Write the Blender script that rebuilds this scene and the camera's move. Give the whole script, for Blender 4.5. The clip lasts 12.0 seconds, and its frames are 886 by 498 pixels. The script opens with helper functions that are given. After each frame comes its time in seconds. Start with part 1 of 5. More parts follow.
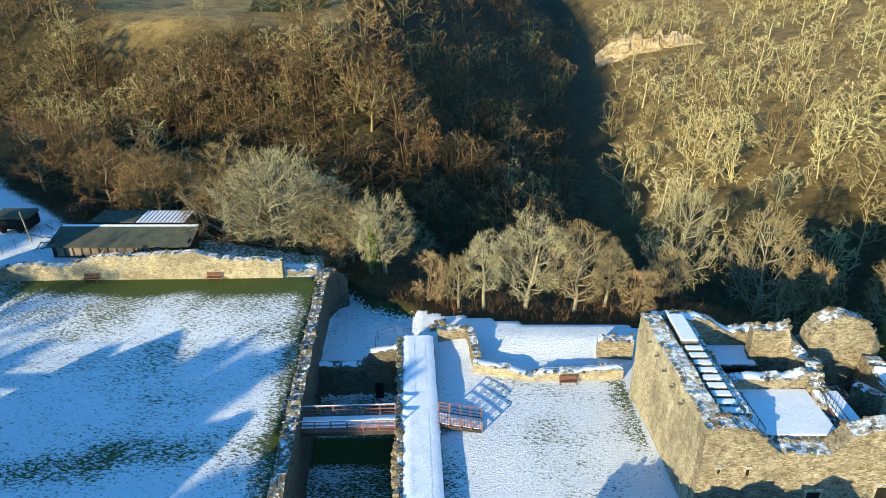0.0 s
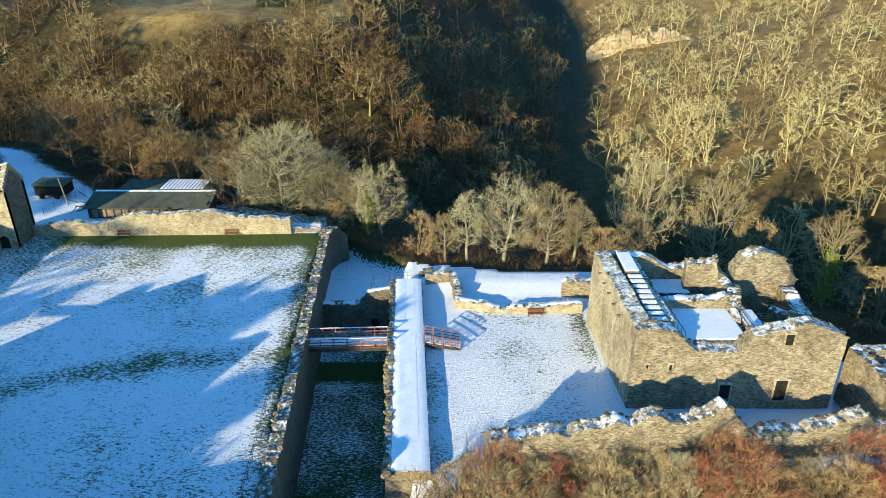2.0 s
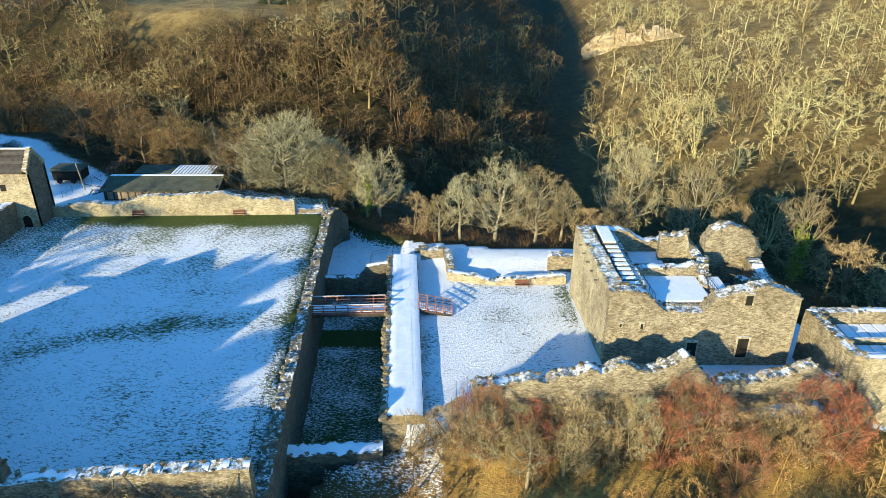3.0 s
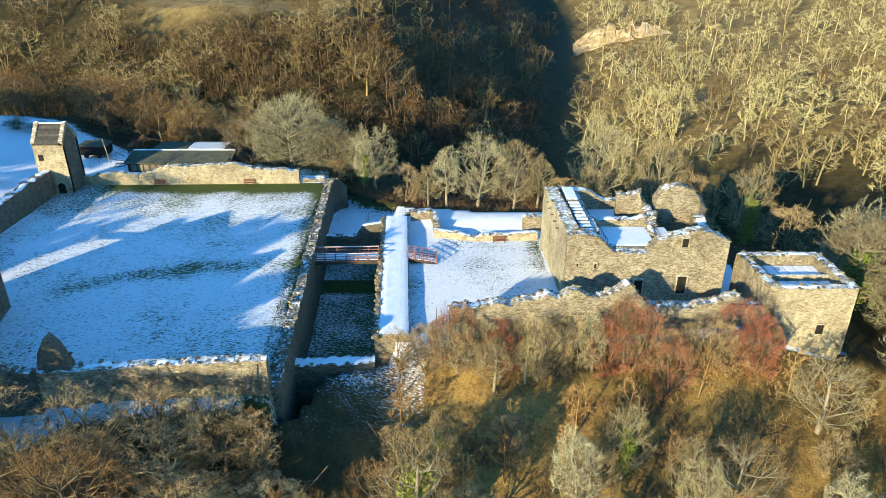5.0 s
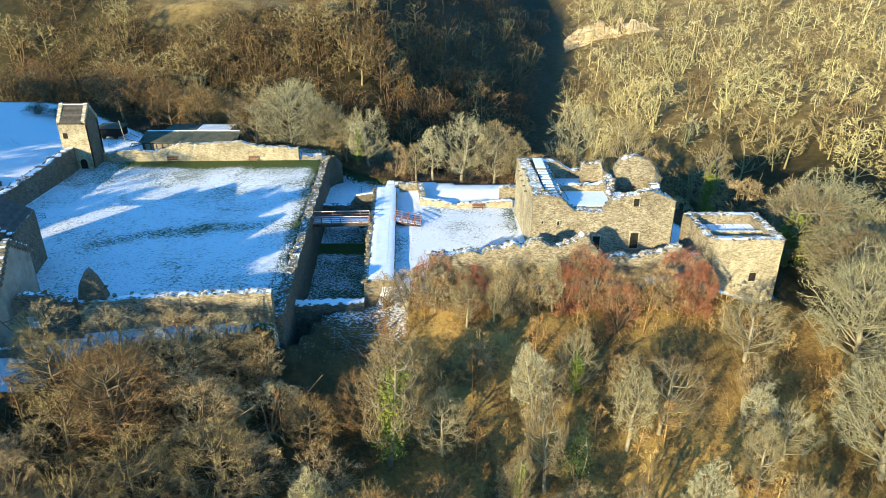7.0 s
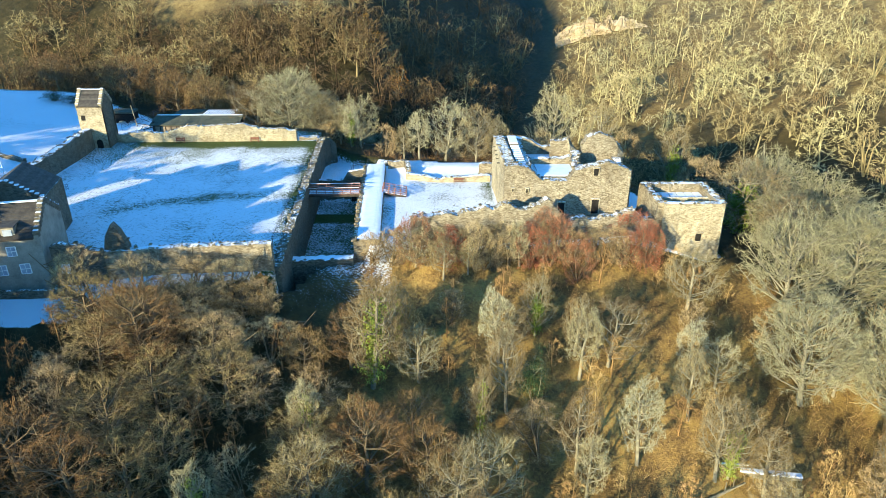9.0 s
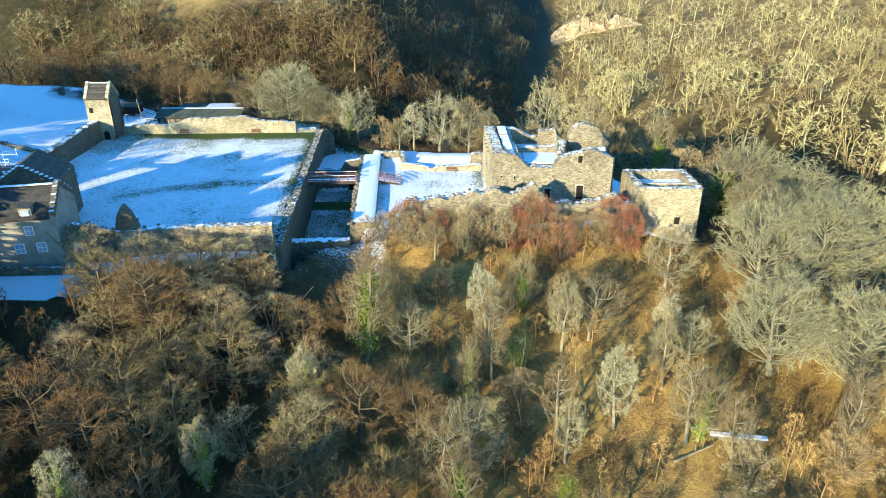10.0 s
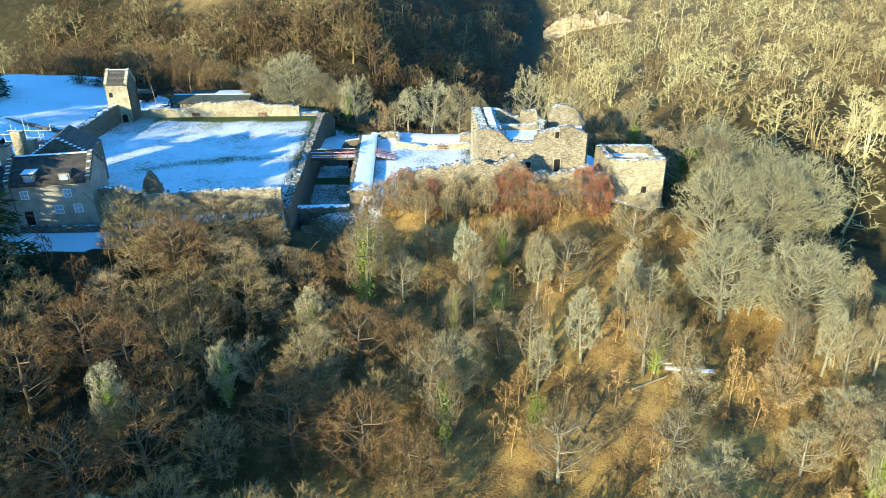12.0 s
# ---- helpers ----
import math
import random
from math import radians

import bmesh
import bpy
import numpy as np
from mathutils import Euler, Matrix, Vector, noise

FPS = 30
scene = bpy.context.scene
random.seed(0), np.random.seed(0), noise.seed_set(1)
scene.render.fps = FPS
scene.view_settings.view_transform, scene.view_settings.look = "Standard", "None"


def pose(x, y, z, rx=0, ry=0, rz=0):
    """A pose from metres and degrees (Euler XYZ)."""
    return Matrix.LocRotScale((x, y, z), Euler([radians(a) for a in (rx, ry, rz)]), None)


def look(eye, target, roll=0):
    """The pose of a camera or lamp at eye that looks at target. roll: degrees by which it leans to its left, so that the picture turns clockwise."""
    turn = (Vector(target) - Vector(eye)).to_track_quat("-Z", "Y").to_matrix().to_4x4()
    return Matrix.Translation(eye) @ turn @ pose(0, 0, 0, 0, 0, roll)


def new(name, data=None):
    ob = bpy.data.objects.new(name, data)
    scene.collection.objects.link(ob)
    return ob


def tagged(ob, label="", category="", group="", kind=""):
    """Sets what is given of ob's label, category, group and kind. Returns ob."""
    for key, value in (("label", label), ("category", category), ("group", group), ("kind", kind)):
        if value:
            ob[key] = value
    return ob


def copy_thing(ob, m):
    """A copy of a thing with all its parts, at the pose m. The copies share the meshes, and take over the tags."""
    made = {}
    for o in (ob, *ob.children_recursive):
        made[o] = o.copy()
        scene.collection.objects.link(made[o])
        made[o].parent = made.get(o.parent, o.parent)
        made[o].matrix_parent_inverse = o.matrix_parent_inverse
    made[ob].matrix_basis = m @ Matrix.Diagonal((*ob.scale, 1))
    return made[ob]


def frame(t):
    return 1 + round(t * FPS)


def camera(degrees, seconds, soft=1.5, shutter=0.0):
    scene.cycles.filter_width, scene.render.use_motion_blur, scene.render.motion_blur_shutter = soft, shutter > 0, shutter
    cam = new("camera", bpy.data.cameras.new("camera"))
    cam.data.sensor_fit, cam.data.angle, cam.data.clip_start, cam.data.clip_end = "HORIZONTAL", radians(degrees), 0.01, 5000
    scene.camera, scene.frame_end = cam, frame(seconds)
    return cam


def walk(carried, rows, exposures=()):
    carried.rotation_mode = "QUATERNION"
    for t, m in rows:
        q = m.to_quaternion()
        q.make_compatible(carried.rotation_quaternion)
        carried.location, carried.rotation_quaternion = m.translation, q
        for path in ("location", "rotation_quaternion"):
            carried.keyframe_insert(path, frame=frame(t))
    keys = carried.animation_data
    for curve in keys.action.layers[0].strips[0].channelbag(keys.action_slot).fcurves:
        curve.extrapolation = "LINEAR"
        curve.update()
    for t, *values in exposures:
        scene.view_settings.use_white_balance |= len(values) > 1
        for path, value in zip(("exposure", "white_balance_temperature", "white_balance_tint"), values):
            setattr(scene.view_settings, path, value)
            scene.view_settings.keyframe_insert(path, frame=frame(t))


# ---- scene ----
cam = camera(66.0, 12.0, soft=0.6)
METRES, EYE, TILT, LEAN, TURN = 61.6, 41.0, -25.6, 0.0, 0.0
STRETCH = 1.468  # depth along the view for this lens
ROWS = [
    (0.0, 0.0, 0.0, 0.0, 0.0, 0.0, -0.0),
    (0.5, 0.0078, -0.0339, -0.0227, -0.01, 0.0, -0.02),
    (1.0, 0.0151, -0.067, -0.0467, -0.0, 0.03, 0.01),
    (1.5, 0.0219, -0.1005, -0.0705, -0.0, 0.04, 0.02),
    (2.0, 0.0278, -0.1354, -0.0948, -0.0, 0.04, 0.0),
    (2.5, 0.0342, -0.171, -0.1199, 0.01, 0.05, -0.01),
    (3.0, 0.0403, -0.2069, -0.145, -0.03, 0.03, 0.01),
    (5.0, 0.0724, -0.3456, -0.2427, -0.03, 0.07, -0.02),
    (5.5, 0.0815, -0.3786, -0.266, -0.04, 0.09, 0.0),
    (6.0, 0.0914, -0.4109, -0.2893, -0.03, 0.09, 0.04),
    (6.5, 0.1019, -0.4433, -0.3122, -0.03, 0.1, 0.05),
    (7.0, 0.1128, -0.4754, -0.3344, -0.05, 0.1, 0.06),
    (9.0, 0.1599, -0.6029, -0.4233, -0.04, 0.1, 0.1),
    (9.5, 0.1709, -0.6335, -0.445, -0.04, 0.11, 0.14),
    (10.0, 0.1809, -0.6645, -0.4673, -0.04, 0.11, 0.15),
    (10.5, 0.1894, -0.6964, -0.4904, -0.08, 0.11, 0.16),
    (11.0, 0.1957, -0.7294, -0.5143, -0.1, 0.11, 0.18),
    (11.5, 0.2003, -0.7631, -0.5388, -0.14, 0.11, 0.23),
    (12.0, 0.2036, -0.7977, -0.564, -0.16, 0.11, 0.26),
]
walk(cam, [(t, pose(0, 0, EYE, TILT, LEAN, TURN) @ pose(METRES * x, METRES * STRETCH * y, METRES * z, 90 + pitch, roll, yaw)) for t, x, y, z, yaw, pitch, roll in ROWS],
     exposures=((0.0, 0.70, 6620, 10), (3.0, 0.78, 6680, 11), (7.0, 0.97, 6550, 11), (12.0, 1.16, 6020, 8)))

# ---- world, sun, exposure ----
SUN_EL, SUN_AZ = 14.5, 215.5          # the sun stands low behind the camera, to its left
world = bpy.data.worlds.new("world")
scene.world = world
world.use_nodes = True
wn = world.node_tree.nodes
sky = wn.new("ShaderNodeTexSky")
sky.sky_type = "NISHITA"
sky.sun_disc = False
sky.sun_elevation, sky.sun_rotation = radians(SUN_EL), radians(SUN_AZ)
sky.air_density, sky.dust_density, sky.ozone_density = 1.0, 0.0, 3.0
wn["Background"].inputs["Strength"].default_value = 0.22
vivid = wn.new("ShaderNodeHueSaturation")
vivid.inputs["Saturation"].default_value = 1.26
world.node_tree.links.new(sky.outputs[0], vivid.inputs["Color"])
world.node_tree.links.new(vivid.outputs[0], wn["Background"].inputs["Color"])
az, el = radians(SUN_AZ), radians(SUN_EL)
to_sun = Vector((math.sin(az) * math.cos(el), math.cos(az) * math.cos(el), math.sin(el)))
sun = new("sun", bpy.data.lights.new("sun", "SUN"))
sun.data.energy, sun.data.angle, sun.data.color = 5.4, radians(0.53), (1.0, 0.89, 0.58)
sun.matrix_world = look(to_sun * 300, (0, 0, 0))


# ---- materials ----
def nodes_of(name):
    m = bpy.data.materials.new(name)
    m.use_nodes = True
    t = m.node_tree
    t.nodes["Principled BSDF"].inputs["Specular IOR Level"].default_value = 0.12
    return m, t, t.nodes["Principled BSDF"]


def add(t, kind, **values):
    n = t.nodes.new(kind)
    for k, v in values.items():
        n.inputs[k].default_value = v
    return n


def noise_node(t, co, scale, detail=4.0, rough=0.6):
    n = add(t, "ShaderNodeTexNoise", Scale=scale, Detail=detail, Roughness=rough)
    t.links.new(co, n.inputs["Vector"])
    return n.outputs["Fac"]


def ramp(t, fac, stops):
    n = t.nodes.new("ShaderNodeValToRGB")
    e = n.color_ramp.elements
    while len(e) < len(stops):
        e.new(0.5)
    for k, (p, c) in zip(e, stops):
        k.position, k.color = p, (*c, 1)
    t.links.new(fac, n.inputs[0])
    return n.outputs[0]


def mixed(t, fac, a, b, blend="MIX"):
    n = t.nodes.new("ShaderNodeMix")
    n.data_type, n.blend_type = "RGBA", blend
    for sock, v in ((n.inputs[0], fac), (n.inputs[6], a), (n.inputs[7], b)):
        if isinstance(v, (int, float)):
            sock.default_value = v
        elif isinstance(v, tuple):
            sock.default_value = (*v, 1)
        else:
            t.links.new(v, sock)
    return n.outputs[2]


def calc(t, op, a, b=0.0, c=0.0, clamp=False):
    n = t.nodes.new("ShaderNodeMath")
    n.operation, n.use_clamp = op, clamp
    for sock, v in zip(n.inputs, (a, b, c)):
        if isinstance(v, (int, float)):
            sock.default_value = v
        else:
            t.links.new(v, sock)
    return n.outputs[0]


def bump(t, bsdf, height, strength, dist):
    n = add(t, "ShaderNodeBump", Strength=strength, Distance=dist)
    t.links.new(height, n.inputs["Height"])
    t.links.new(n.outputs[0], bsdf.inputs["Normal"])


def obj_co(t):
    return t.nodes.new("ShaderNodeTexCoord").outputs["Object"]


def world_co(t):
    return t.nodes.new("ShaderNodeNewGeometry").outputs["Position"]


def dusted(t, col, co, amount):
    """Snow caught on upward-facing stone, in broken patches."""
    g = t.nodes.new("ShaderNodeNewGeometry")
    sep = t.nodes.new("ShaderNodeSeparateXYZ")
    t.links.new(g.outputs["Normal"], sep.inputs[0])
    up = calc(t, "MULTIPLY_ADD", sep.outputs[2], 4.0, -2.6, clamp=True)
    patch = calc(t, "MULTIPLY_ADD", noise_node(t, co, 2.3, 5, 0.7), 8.0, -4.0 + 2.2 * (amount - 0.5), clamp=True)
    return mixed(t, calc(t, "MULTIPLY", up, patch), col, (0.82, 0.85, 0.88))


def plain(name, dark, light, scale=2.0, rough=0.8, metal=0.0, bumps=0.3, dist=0.02, vary=0.0, dust=0.0):
    """A two-tone weathered surface with fine grain."""
    m, t, b = nodes_of(name)
    co = world_co(t)
    big, fine = noise_node(t, co, scale), noise_node(t, co, scale * 9)
    col = ramp(t, calc(t, "ADD", calc(t, "MULTIPLY", big, 0.65), calc(t, "MULTIPLY", fine, 0.35)), ((0.32, dark), (0.68, light)))
    if vary:
        r = t.nodes.new("ShaderNodeObjectInfo").outputs["Random"]
        col = mixed(t, 1.0, col, ramp(t, r, ((0, (1 - vary,) * 3), (1, (1, 1, 1)))), "MULTIPLY")
    if dust:
        col = dusted(t, col, co, dust)
    t.links.new(col, b.inputs["Base Color"])
    b.inputs["Roughness"].default_value, b.inputs["Metallic"].default_value = rough, metal
    bump(t, b, fine, bumps, dist)
    return m


def masonry(name, tones, moss=0.25, size=3.6, dust=0.7):
    """Coursed rubble: flattened cells with recessed joints, stains, lichen and patches of moss."""
    m, t, b = nodes_of(name)
    co = world_co(t)
    mp = t.nodes.new("ShaderNodeMapping")
    mp.inputs["Scale"].default_value = (1.0, 1.0, 2.3)
    warp = t.nodes.new("ShaderNodeVectorMath")
    warp.operation = "MULTIPLY_ADD"
    wnz = add(t, "ShaderNodeTexNoise", Scale=1.3, Detail=3.0)
    t.links.new(co, wnz.inputs["Vector"])
    t.links.new(wnz.outputs["Color"], warp.inputs[0])
    warp.inputs[1].default_value = (0.35, 0.35, 0.35)
    t.links.new(co, warp.inputs[2])
    t.links.new(warp.outputs[0], mp.inputs["Vector"])
    cell = add(t, "ShaderNodeTexVoronoi", Scale=size)
    edge = add(t, "ShaderNodeTexVoronoi", Scale=size)
    edge.feature = "DISTANCE_TO_EDGE"
    for n in (cell, edge):
        t.links.new(mp.outputs[0], n.inputs["Vector"])
    sep = t.nodes.new("ShaderNodeSeparateColor")
    t.links.new(cell.outputs["Color"], sep.inputs[0])
    big, mid, fine = noise_node(t, co, 0.22, 6, 0.68), noise_node(t, co, 1.1, 6, 0.7), noise_node(t, co, 9, 4)
    tone = calc(t, "ADD", calc(t, "MULTIPLY", sep.outputs[0], 0.55), calc(t, "MULTIPLY_ADD", mid, 1.1, -0.32))
    col = ramp(t, tone, ((0.2, tones[0]), (0.5, tones[1]), (0.85, tones[2])))
    col = mixed(t, calc(t, "MULTIPLY", fine, 0.35), col, (0.16, 0.13, 0.09))
    stain = calc(t, "MULTIPLY_ADD", big, 4.2, -1.95, clamp=True)
    col = mixed(t, calc(t, "MULTIPLY", stain, 0.72), col, (0.12, 0.092, 0.058))
    mosses = calc(t, "MULTIPLY_ADD", noise_node(t, co, 0.7, 5), 5.0, -3.3, clamp=True)
    col = mixed(t, calc(t, "MULTIPLY", mosses, moss), col, (0.09, 0.10, 0.03))
    pale = calc(t, "MULTIPLY_ADD", noise_node(t, co, 3.1, 3), 9.0, -5.9, clamp=True)
    col = mixed(t, calc(t, "MULTIPLY", pale, 0.5), col, (0.62, 0.58, 0.47))
    joint = calc(t, "MULTIPLY", edge.outputs["Distance"], 9.0, clamp=True)
    col = mixed(t, calc(t, "MULTIPLY_ADD", joint, -0.38, 0.38), col, (0.11, 0.09, 0.06))
    col = dusted(t, col, co, dust)
    t.links.new(col, b.inputs["Base Color"])
    b.inputs["Roughness"].default_value = 0.9
    h = calc(t, "ADD", calc(t, "MULTIPLY", joint, 0.6), calc(t, "ADD", calc(t, "MULTIPLY", sep.outputs[1], 0.5), calc(t, "MULTIPLY", fine, 0.35)))
    bump(t, b, h, 0.7, 0.07)
    return m


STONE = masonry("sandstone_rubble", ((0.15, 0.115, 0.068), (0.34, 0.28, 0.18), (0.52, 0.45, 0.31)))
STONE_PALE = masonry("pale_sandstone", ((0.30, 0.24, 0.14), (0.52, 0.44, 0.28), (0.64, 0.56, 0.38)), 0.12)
# Grey rubble, tones lowered further to carry the shade of the ditch walls.
STONE_GREY_SHADED = masonry("grey_rubble_shade_darkened", ((0.07, 0.063, 0.047), (0.145, 0.13, 0.095), (0.24, 0.22, 0.16)), 0.35, dust=0.5)
PIECE = plain("loose_stone", (0.11, 0.085, 0.05), (0.40, 0.32, 0.19), 1.7, 0.92, bumps=0.6, dist=0.05, vary=0.6, dust=0.3)
TIMBER = plain("bridge_timber", (0.13, 0.055, 0.045), (0.30, 0.15, 0.12), 3.0, 0.7, bumps=0.3)
DARKWOOD = plain("dark_boards", (0.03, 0.026, 0.02), (0.09, 0.075, 0.06), 2.0, 0.75)
METAL = plain("rail_metal", (0.05, 0.06, 0.08), (0.12, 0.13, 0.16), 5, 0.45, 0.6)
SLATE = plain("slate", (0.045, 0.042, 0.038), (0.13, 0.115, 0.095), 1.6, 0.6, bumps=0.5, dist=0.04, vary=0.45)
FELT = plain("green_roof_felt", (0.05, 0.055, 0.04), (0.11, 0.115, 0.08), 0.9, 0.8)
HARL = plain("grey_harling", (0.19, 0.17, 0.135), (0.38, 0.345, 0.275), 0.7, 0.9, bumps=0.5)
GLASS = plain("window_glass", (0.25, 0.30, 0.36), (0.45, 0.5, 0.56), 0.8, 0.12, bumps=0.02)
GLASS.node_tree.nodes["Principled BSDF"].inputs["Specular IOR Level"].default_value = 0.6
WHITE = plain("white_paint", (0.66, 0.66, 0.63), (0.82, 0.82, 0.8), 4, 0.5)
BOARD = plain("weathered_boards", (0.16, 0.12, 0.08), (0.38, 0.31, 0.22), 1.5, 0.8, vary=0.5)
# Near-black: paints the shade inside openings; also colours trailer, wheels and pots.
VOID = plain("near_black_and_recess_shade", (0.012, 0.011, 0.01), (0.03, 0.027, 0.022), 2, 0.95)
CLIFF = plain("cliff_sandstone", (0.22, 0.16, 0.09), (0.62, 0.50, 0.32), 0.25, 0.9, bumps=0.9, dist=0.6)
RUST = plain("rusty_bench", (0.12, 0.05, 0.035), (0.22, 0.10, 0.07), 5, 0.7)


def snow_material():
    m, t, b = nodes_of("snow")
    co = world_co(t)
    f = noise_node(t, co, 1.4, 5)
    col = ramp(t, f, ((0.3, (0.74, 0.78, 0.83)), (0.7, (0.86, 0.88, 0.9))))
    t.links.new(col, b.inputs["Base Color"])
    b.inputs["Roughness"].default_value = 0.6
    bump(t, b, calc(t, "ADD", f, noise_node(t, co, 7, 3)), 0.35, 0.08)
    return m


SNOW = snow_material()


def ground_material():
    """Snow over grass and leaf litter; the vertex values snow, grass and meadow say what lies where."""
    m, t, b = nodes_of("winter_ground")
    co = world_co(t)

    def attr(name):
        n = t.nodes.new("ShaderNodeAttribute")
        n.attribute_name = name
        return n.outputs["Fac"]

    st = t.nodes.new("ShaderNodeMapping")
    st.inputs["Rotation"].default_value = (0, 0, radians(32))
    st.inputs["Scale"].default_value = (1.0, 2.3, 1.0)
    t.links.new(co, st.inputs["Vector"])
    tuft = noise_node(t, st.outputs[0], 2.6, 6, 0.74)
    fine = noise_node(t, co, 7.5, 4, 0.62)
    wide = noise_node(t, co, 0.13, 4)
    cover = calc(t, "ADD", attr("snow"), calc(t, "MULTIPLY_ADD", wide, 0.5, -0.25))
    grain = calc(t, "ADD", calc(t, "MULTIPLY", tuft, 0.7), calc(t, "MULTIPLY", fine, 0.3))
    # Gaps show grass; the dark specks also stand in for shaded tuft sides.
    mask = calc(t, "MULTIPLY_ADD", calc(t, "SUBTRACT", calc(t, "MULTIPLY_ADD", cover, 0.5, 0.25), grain), 20.0, 0.5, clamp=True)
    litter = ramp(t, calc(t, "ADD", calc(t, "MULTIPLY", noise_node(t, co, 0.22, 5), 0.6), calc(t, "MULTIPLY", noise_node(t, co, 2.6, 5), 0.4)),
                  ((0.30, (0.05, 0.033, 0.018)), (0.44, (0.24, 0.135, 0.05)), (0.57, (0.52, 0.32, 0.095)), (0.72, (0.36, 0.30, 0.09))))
    # Near-black litter: the woods' shade is put into the ground colour here.
    shaded_litter = ramp(t, noise_node(t, co, 0.5, 5), ((0.32, (0.018, 0.012, 0.007)), (0.55, (0.05, 0.032, 0.015)), (0.72, (0.085, 0.06, 0.027))))
    litter = mixed(t, attr("sunlit_gold"), shaded_litter, litter)
    grass = ramp(t, fine, ((0.3, (0.03, 0.042, 0.012)), (0.7, (0.11, 0.145, 0.035))))
    meadow = ramp(t, calc(t, "ADD", calc(t, "MULTIPLY", noise_node(t, co, 0.16, 6, 0.7), 0.55), calc(t, "MULTIPLY", noise_node(t, co, 1.1, 5, 0.75), 0.45)), ((0.38, (0.09, 0.06, 0.026)), (0.5, (0.24, 0.16, 0.06)), (0.62, (0.38, 0.27, 0.10))))
    under = mixed(t, attr("grass"), litter, grass)
    under = mixed(t, attr("meadow"), under, meadow)
    white = ramp(t, fine, ((0.3, (0.74, 0.78, 0.83)), (0.7, (0.86, 0.88, 0.9))))
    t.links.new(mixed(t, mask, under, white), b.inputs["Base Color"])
    b.inputs["Roughness"].default_value = 0.8
    bump(t, b, calc(t, "ADD", tuft, calc(t, "MULTIPLY", fine, 0.5)), 0.9, 0.2)
    return m


GROUND = ground_material()


def twig_material(name, stops, by_attr=False):
    m, t, b = nodes_of(name)
    if by_attr:
        n = t.nodes.new("ShaderNodeAttribute")
        n.attribute_name = "shade_tint"
        r = n.outputs["Fac"]
    else:
        r = t.nodes.new("ShaderNodeObjectInfo").outputs["Random"]
    col = ramp(t, r, stops)
    isl = t.nodes.new("ShaderNodeNewGeometry").outputs["Random Per Island"]
    col = mixed(t, 1.0, col, ramp(t, isl, ((0, (0.55, 0.55, 0.55)), (1, (1.2, 1.2, 1.2)))), "MULTIPLY")
    t.links.new(col, b.inputs["Base Color"])
    b.inputs["Roughness"].default_value = 0.9
    return m


# Twig tones; the low end is darkened for woods that lie in shade.
WOOD_SHADE_TONES = ((0.0, (0.12, 0.078, 0.04)), (0.2, (0.21, 0.145, 0.068)), (0.4, (0.38, 0.31, 0.145)), (0.6, (0.52, 0.46, 0.22)),
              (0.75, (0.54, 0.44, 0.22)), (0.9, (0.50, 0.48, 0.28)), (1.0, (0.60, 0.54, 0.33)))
TWIG = twig_material("bare_twigs", ((0, (0.17, 0.115, 0.058)), (0.35, (0.27, 0.20, 0.095)), (0.65, (0.37, 0.31, 0.155)), (1, (0.46, 0.42, 0.25))))
TWIG_GREY = twig_material("lichen_grey_twigs", ((0, (0.26, 0.235, 0.125)), (1, (0.38, 0.35, 0.205))))
TWIG_RED = twig_material("red_twigs", ((0, (0.36, 0.115, 0.065)), (0.5, (0.42, 0.15, 0.08)), (1, (0.36, 0.17, 0.085))))
TWIG_BROWN = twig_material("brown_twigs", ((0, (0.44, 0.31, 0.15)), (0.5, (0.50, 0.35, 0.17)), (1, (0.44, 0.36, 0.19))))
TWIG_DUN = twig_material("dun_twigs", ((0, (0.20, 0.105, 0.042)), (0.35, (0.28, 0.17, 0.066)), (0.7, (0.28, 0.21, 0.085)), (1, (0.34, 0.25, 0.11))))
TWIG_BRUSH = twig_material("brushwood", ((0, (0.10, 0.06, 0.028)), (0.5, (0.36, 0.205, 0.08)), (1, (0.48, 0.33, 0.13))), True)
TWIG_FAR = twig_material("far_twigs", WOOD_SHADE_TONES, True)
IVY = twig_material("ivy_leaves", ((0, (0.15, 0.21, 0.03)), (1, (0.28, 0.33, 0.06))))
NEEDLE = twig_material("needles", ((0, (0.022, 0.045, 0.02)), (1, (0.05, 0.08, 0.03))))
RUSSET = twig_material("russet_leaves", ((0, (0.30, 0.13, 0.03)), (1, (0.42, 0.24, 0.04))))
BARK_BROWN = plain("brown_bark", (0.075, 0.055, 0.032), (0.24, 0.18, 0.105), 1.2, 0.9, bumps=0.6, dist=0.05)
BARK = plain("lichened_bark", (0.13, 0.11, 0.07), (0.38, 0.335, 0.22), 1.2, 0.9, bumps=0.6, dist=0.05)


# ---- helpers for building ----
def mesh_of(name, v, f, material, smooth=False):
    me = bpy.data.meshes.new(name)
    me.from_pydata([tuple(p) for p in v], [], [tuple(q) for q in f])
    me.materials.append(material)
    if smooth:
        me.polygons.foreach_set("use_smooth", [True] * len(me.polygons))
    me.update()
    return me


def big_mesh(name, v, tris, material):
    me = bpy.data.meshes.new(name)
    n, k = len(v), len(tris)
    me.vertices.add(n)
    me.vertices.foreach_set("co", np.asarray(v, dtype=np.float32).ravel())
    me.loops.add(3 * k)
    me.loops.foreach_set("vertex_index", np.asarray(tris, dtype=np.int32).ravel())
    me.polygons.add(k)
    me.polygons.foreach_set("loop_start", np.arange(0, 3 * k, 3, dtype=np.int32))
    me.materials.append(material)
    me.update(calc_edges=True)
    return me


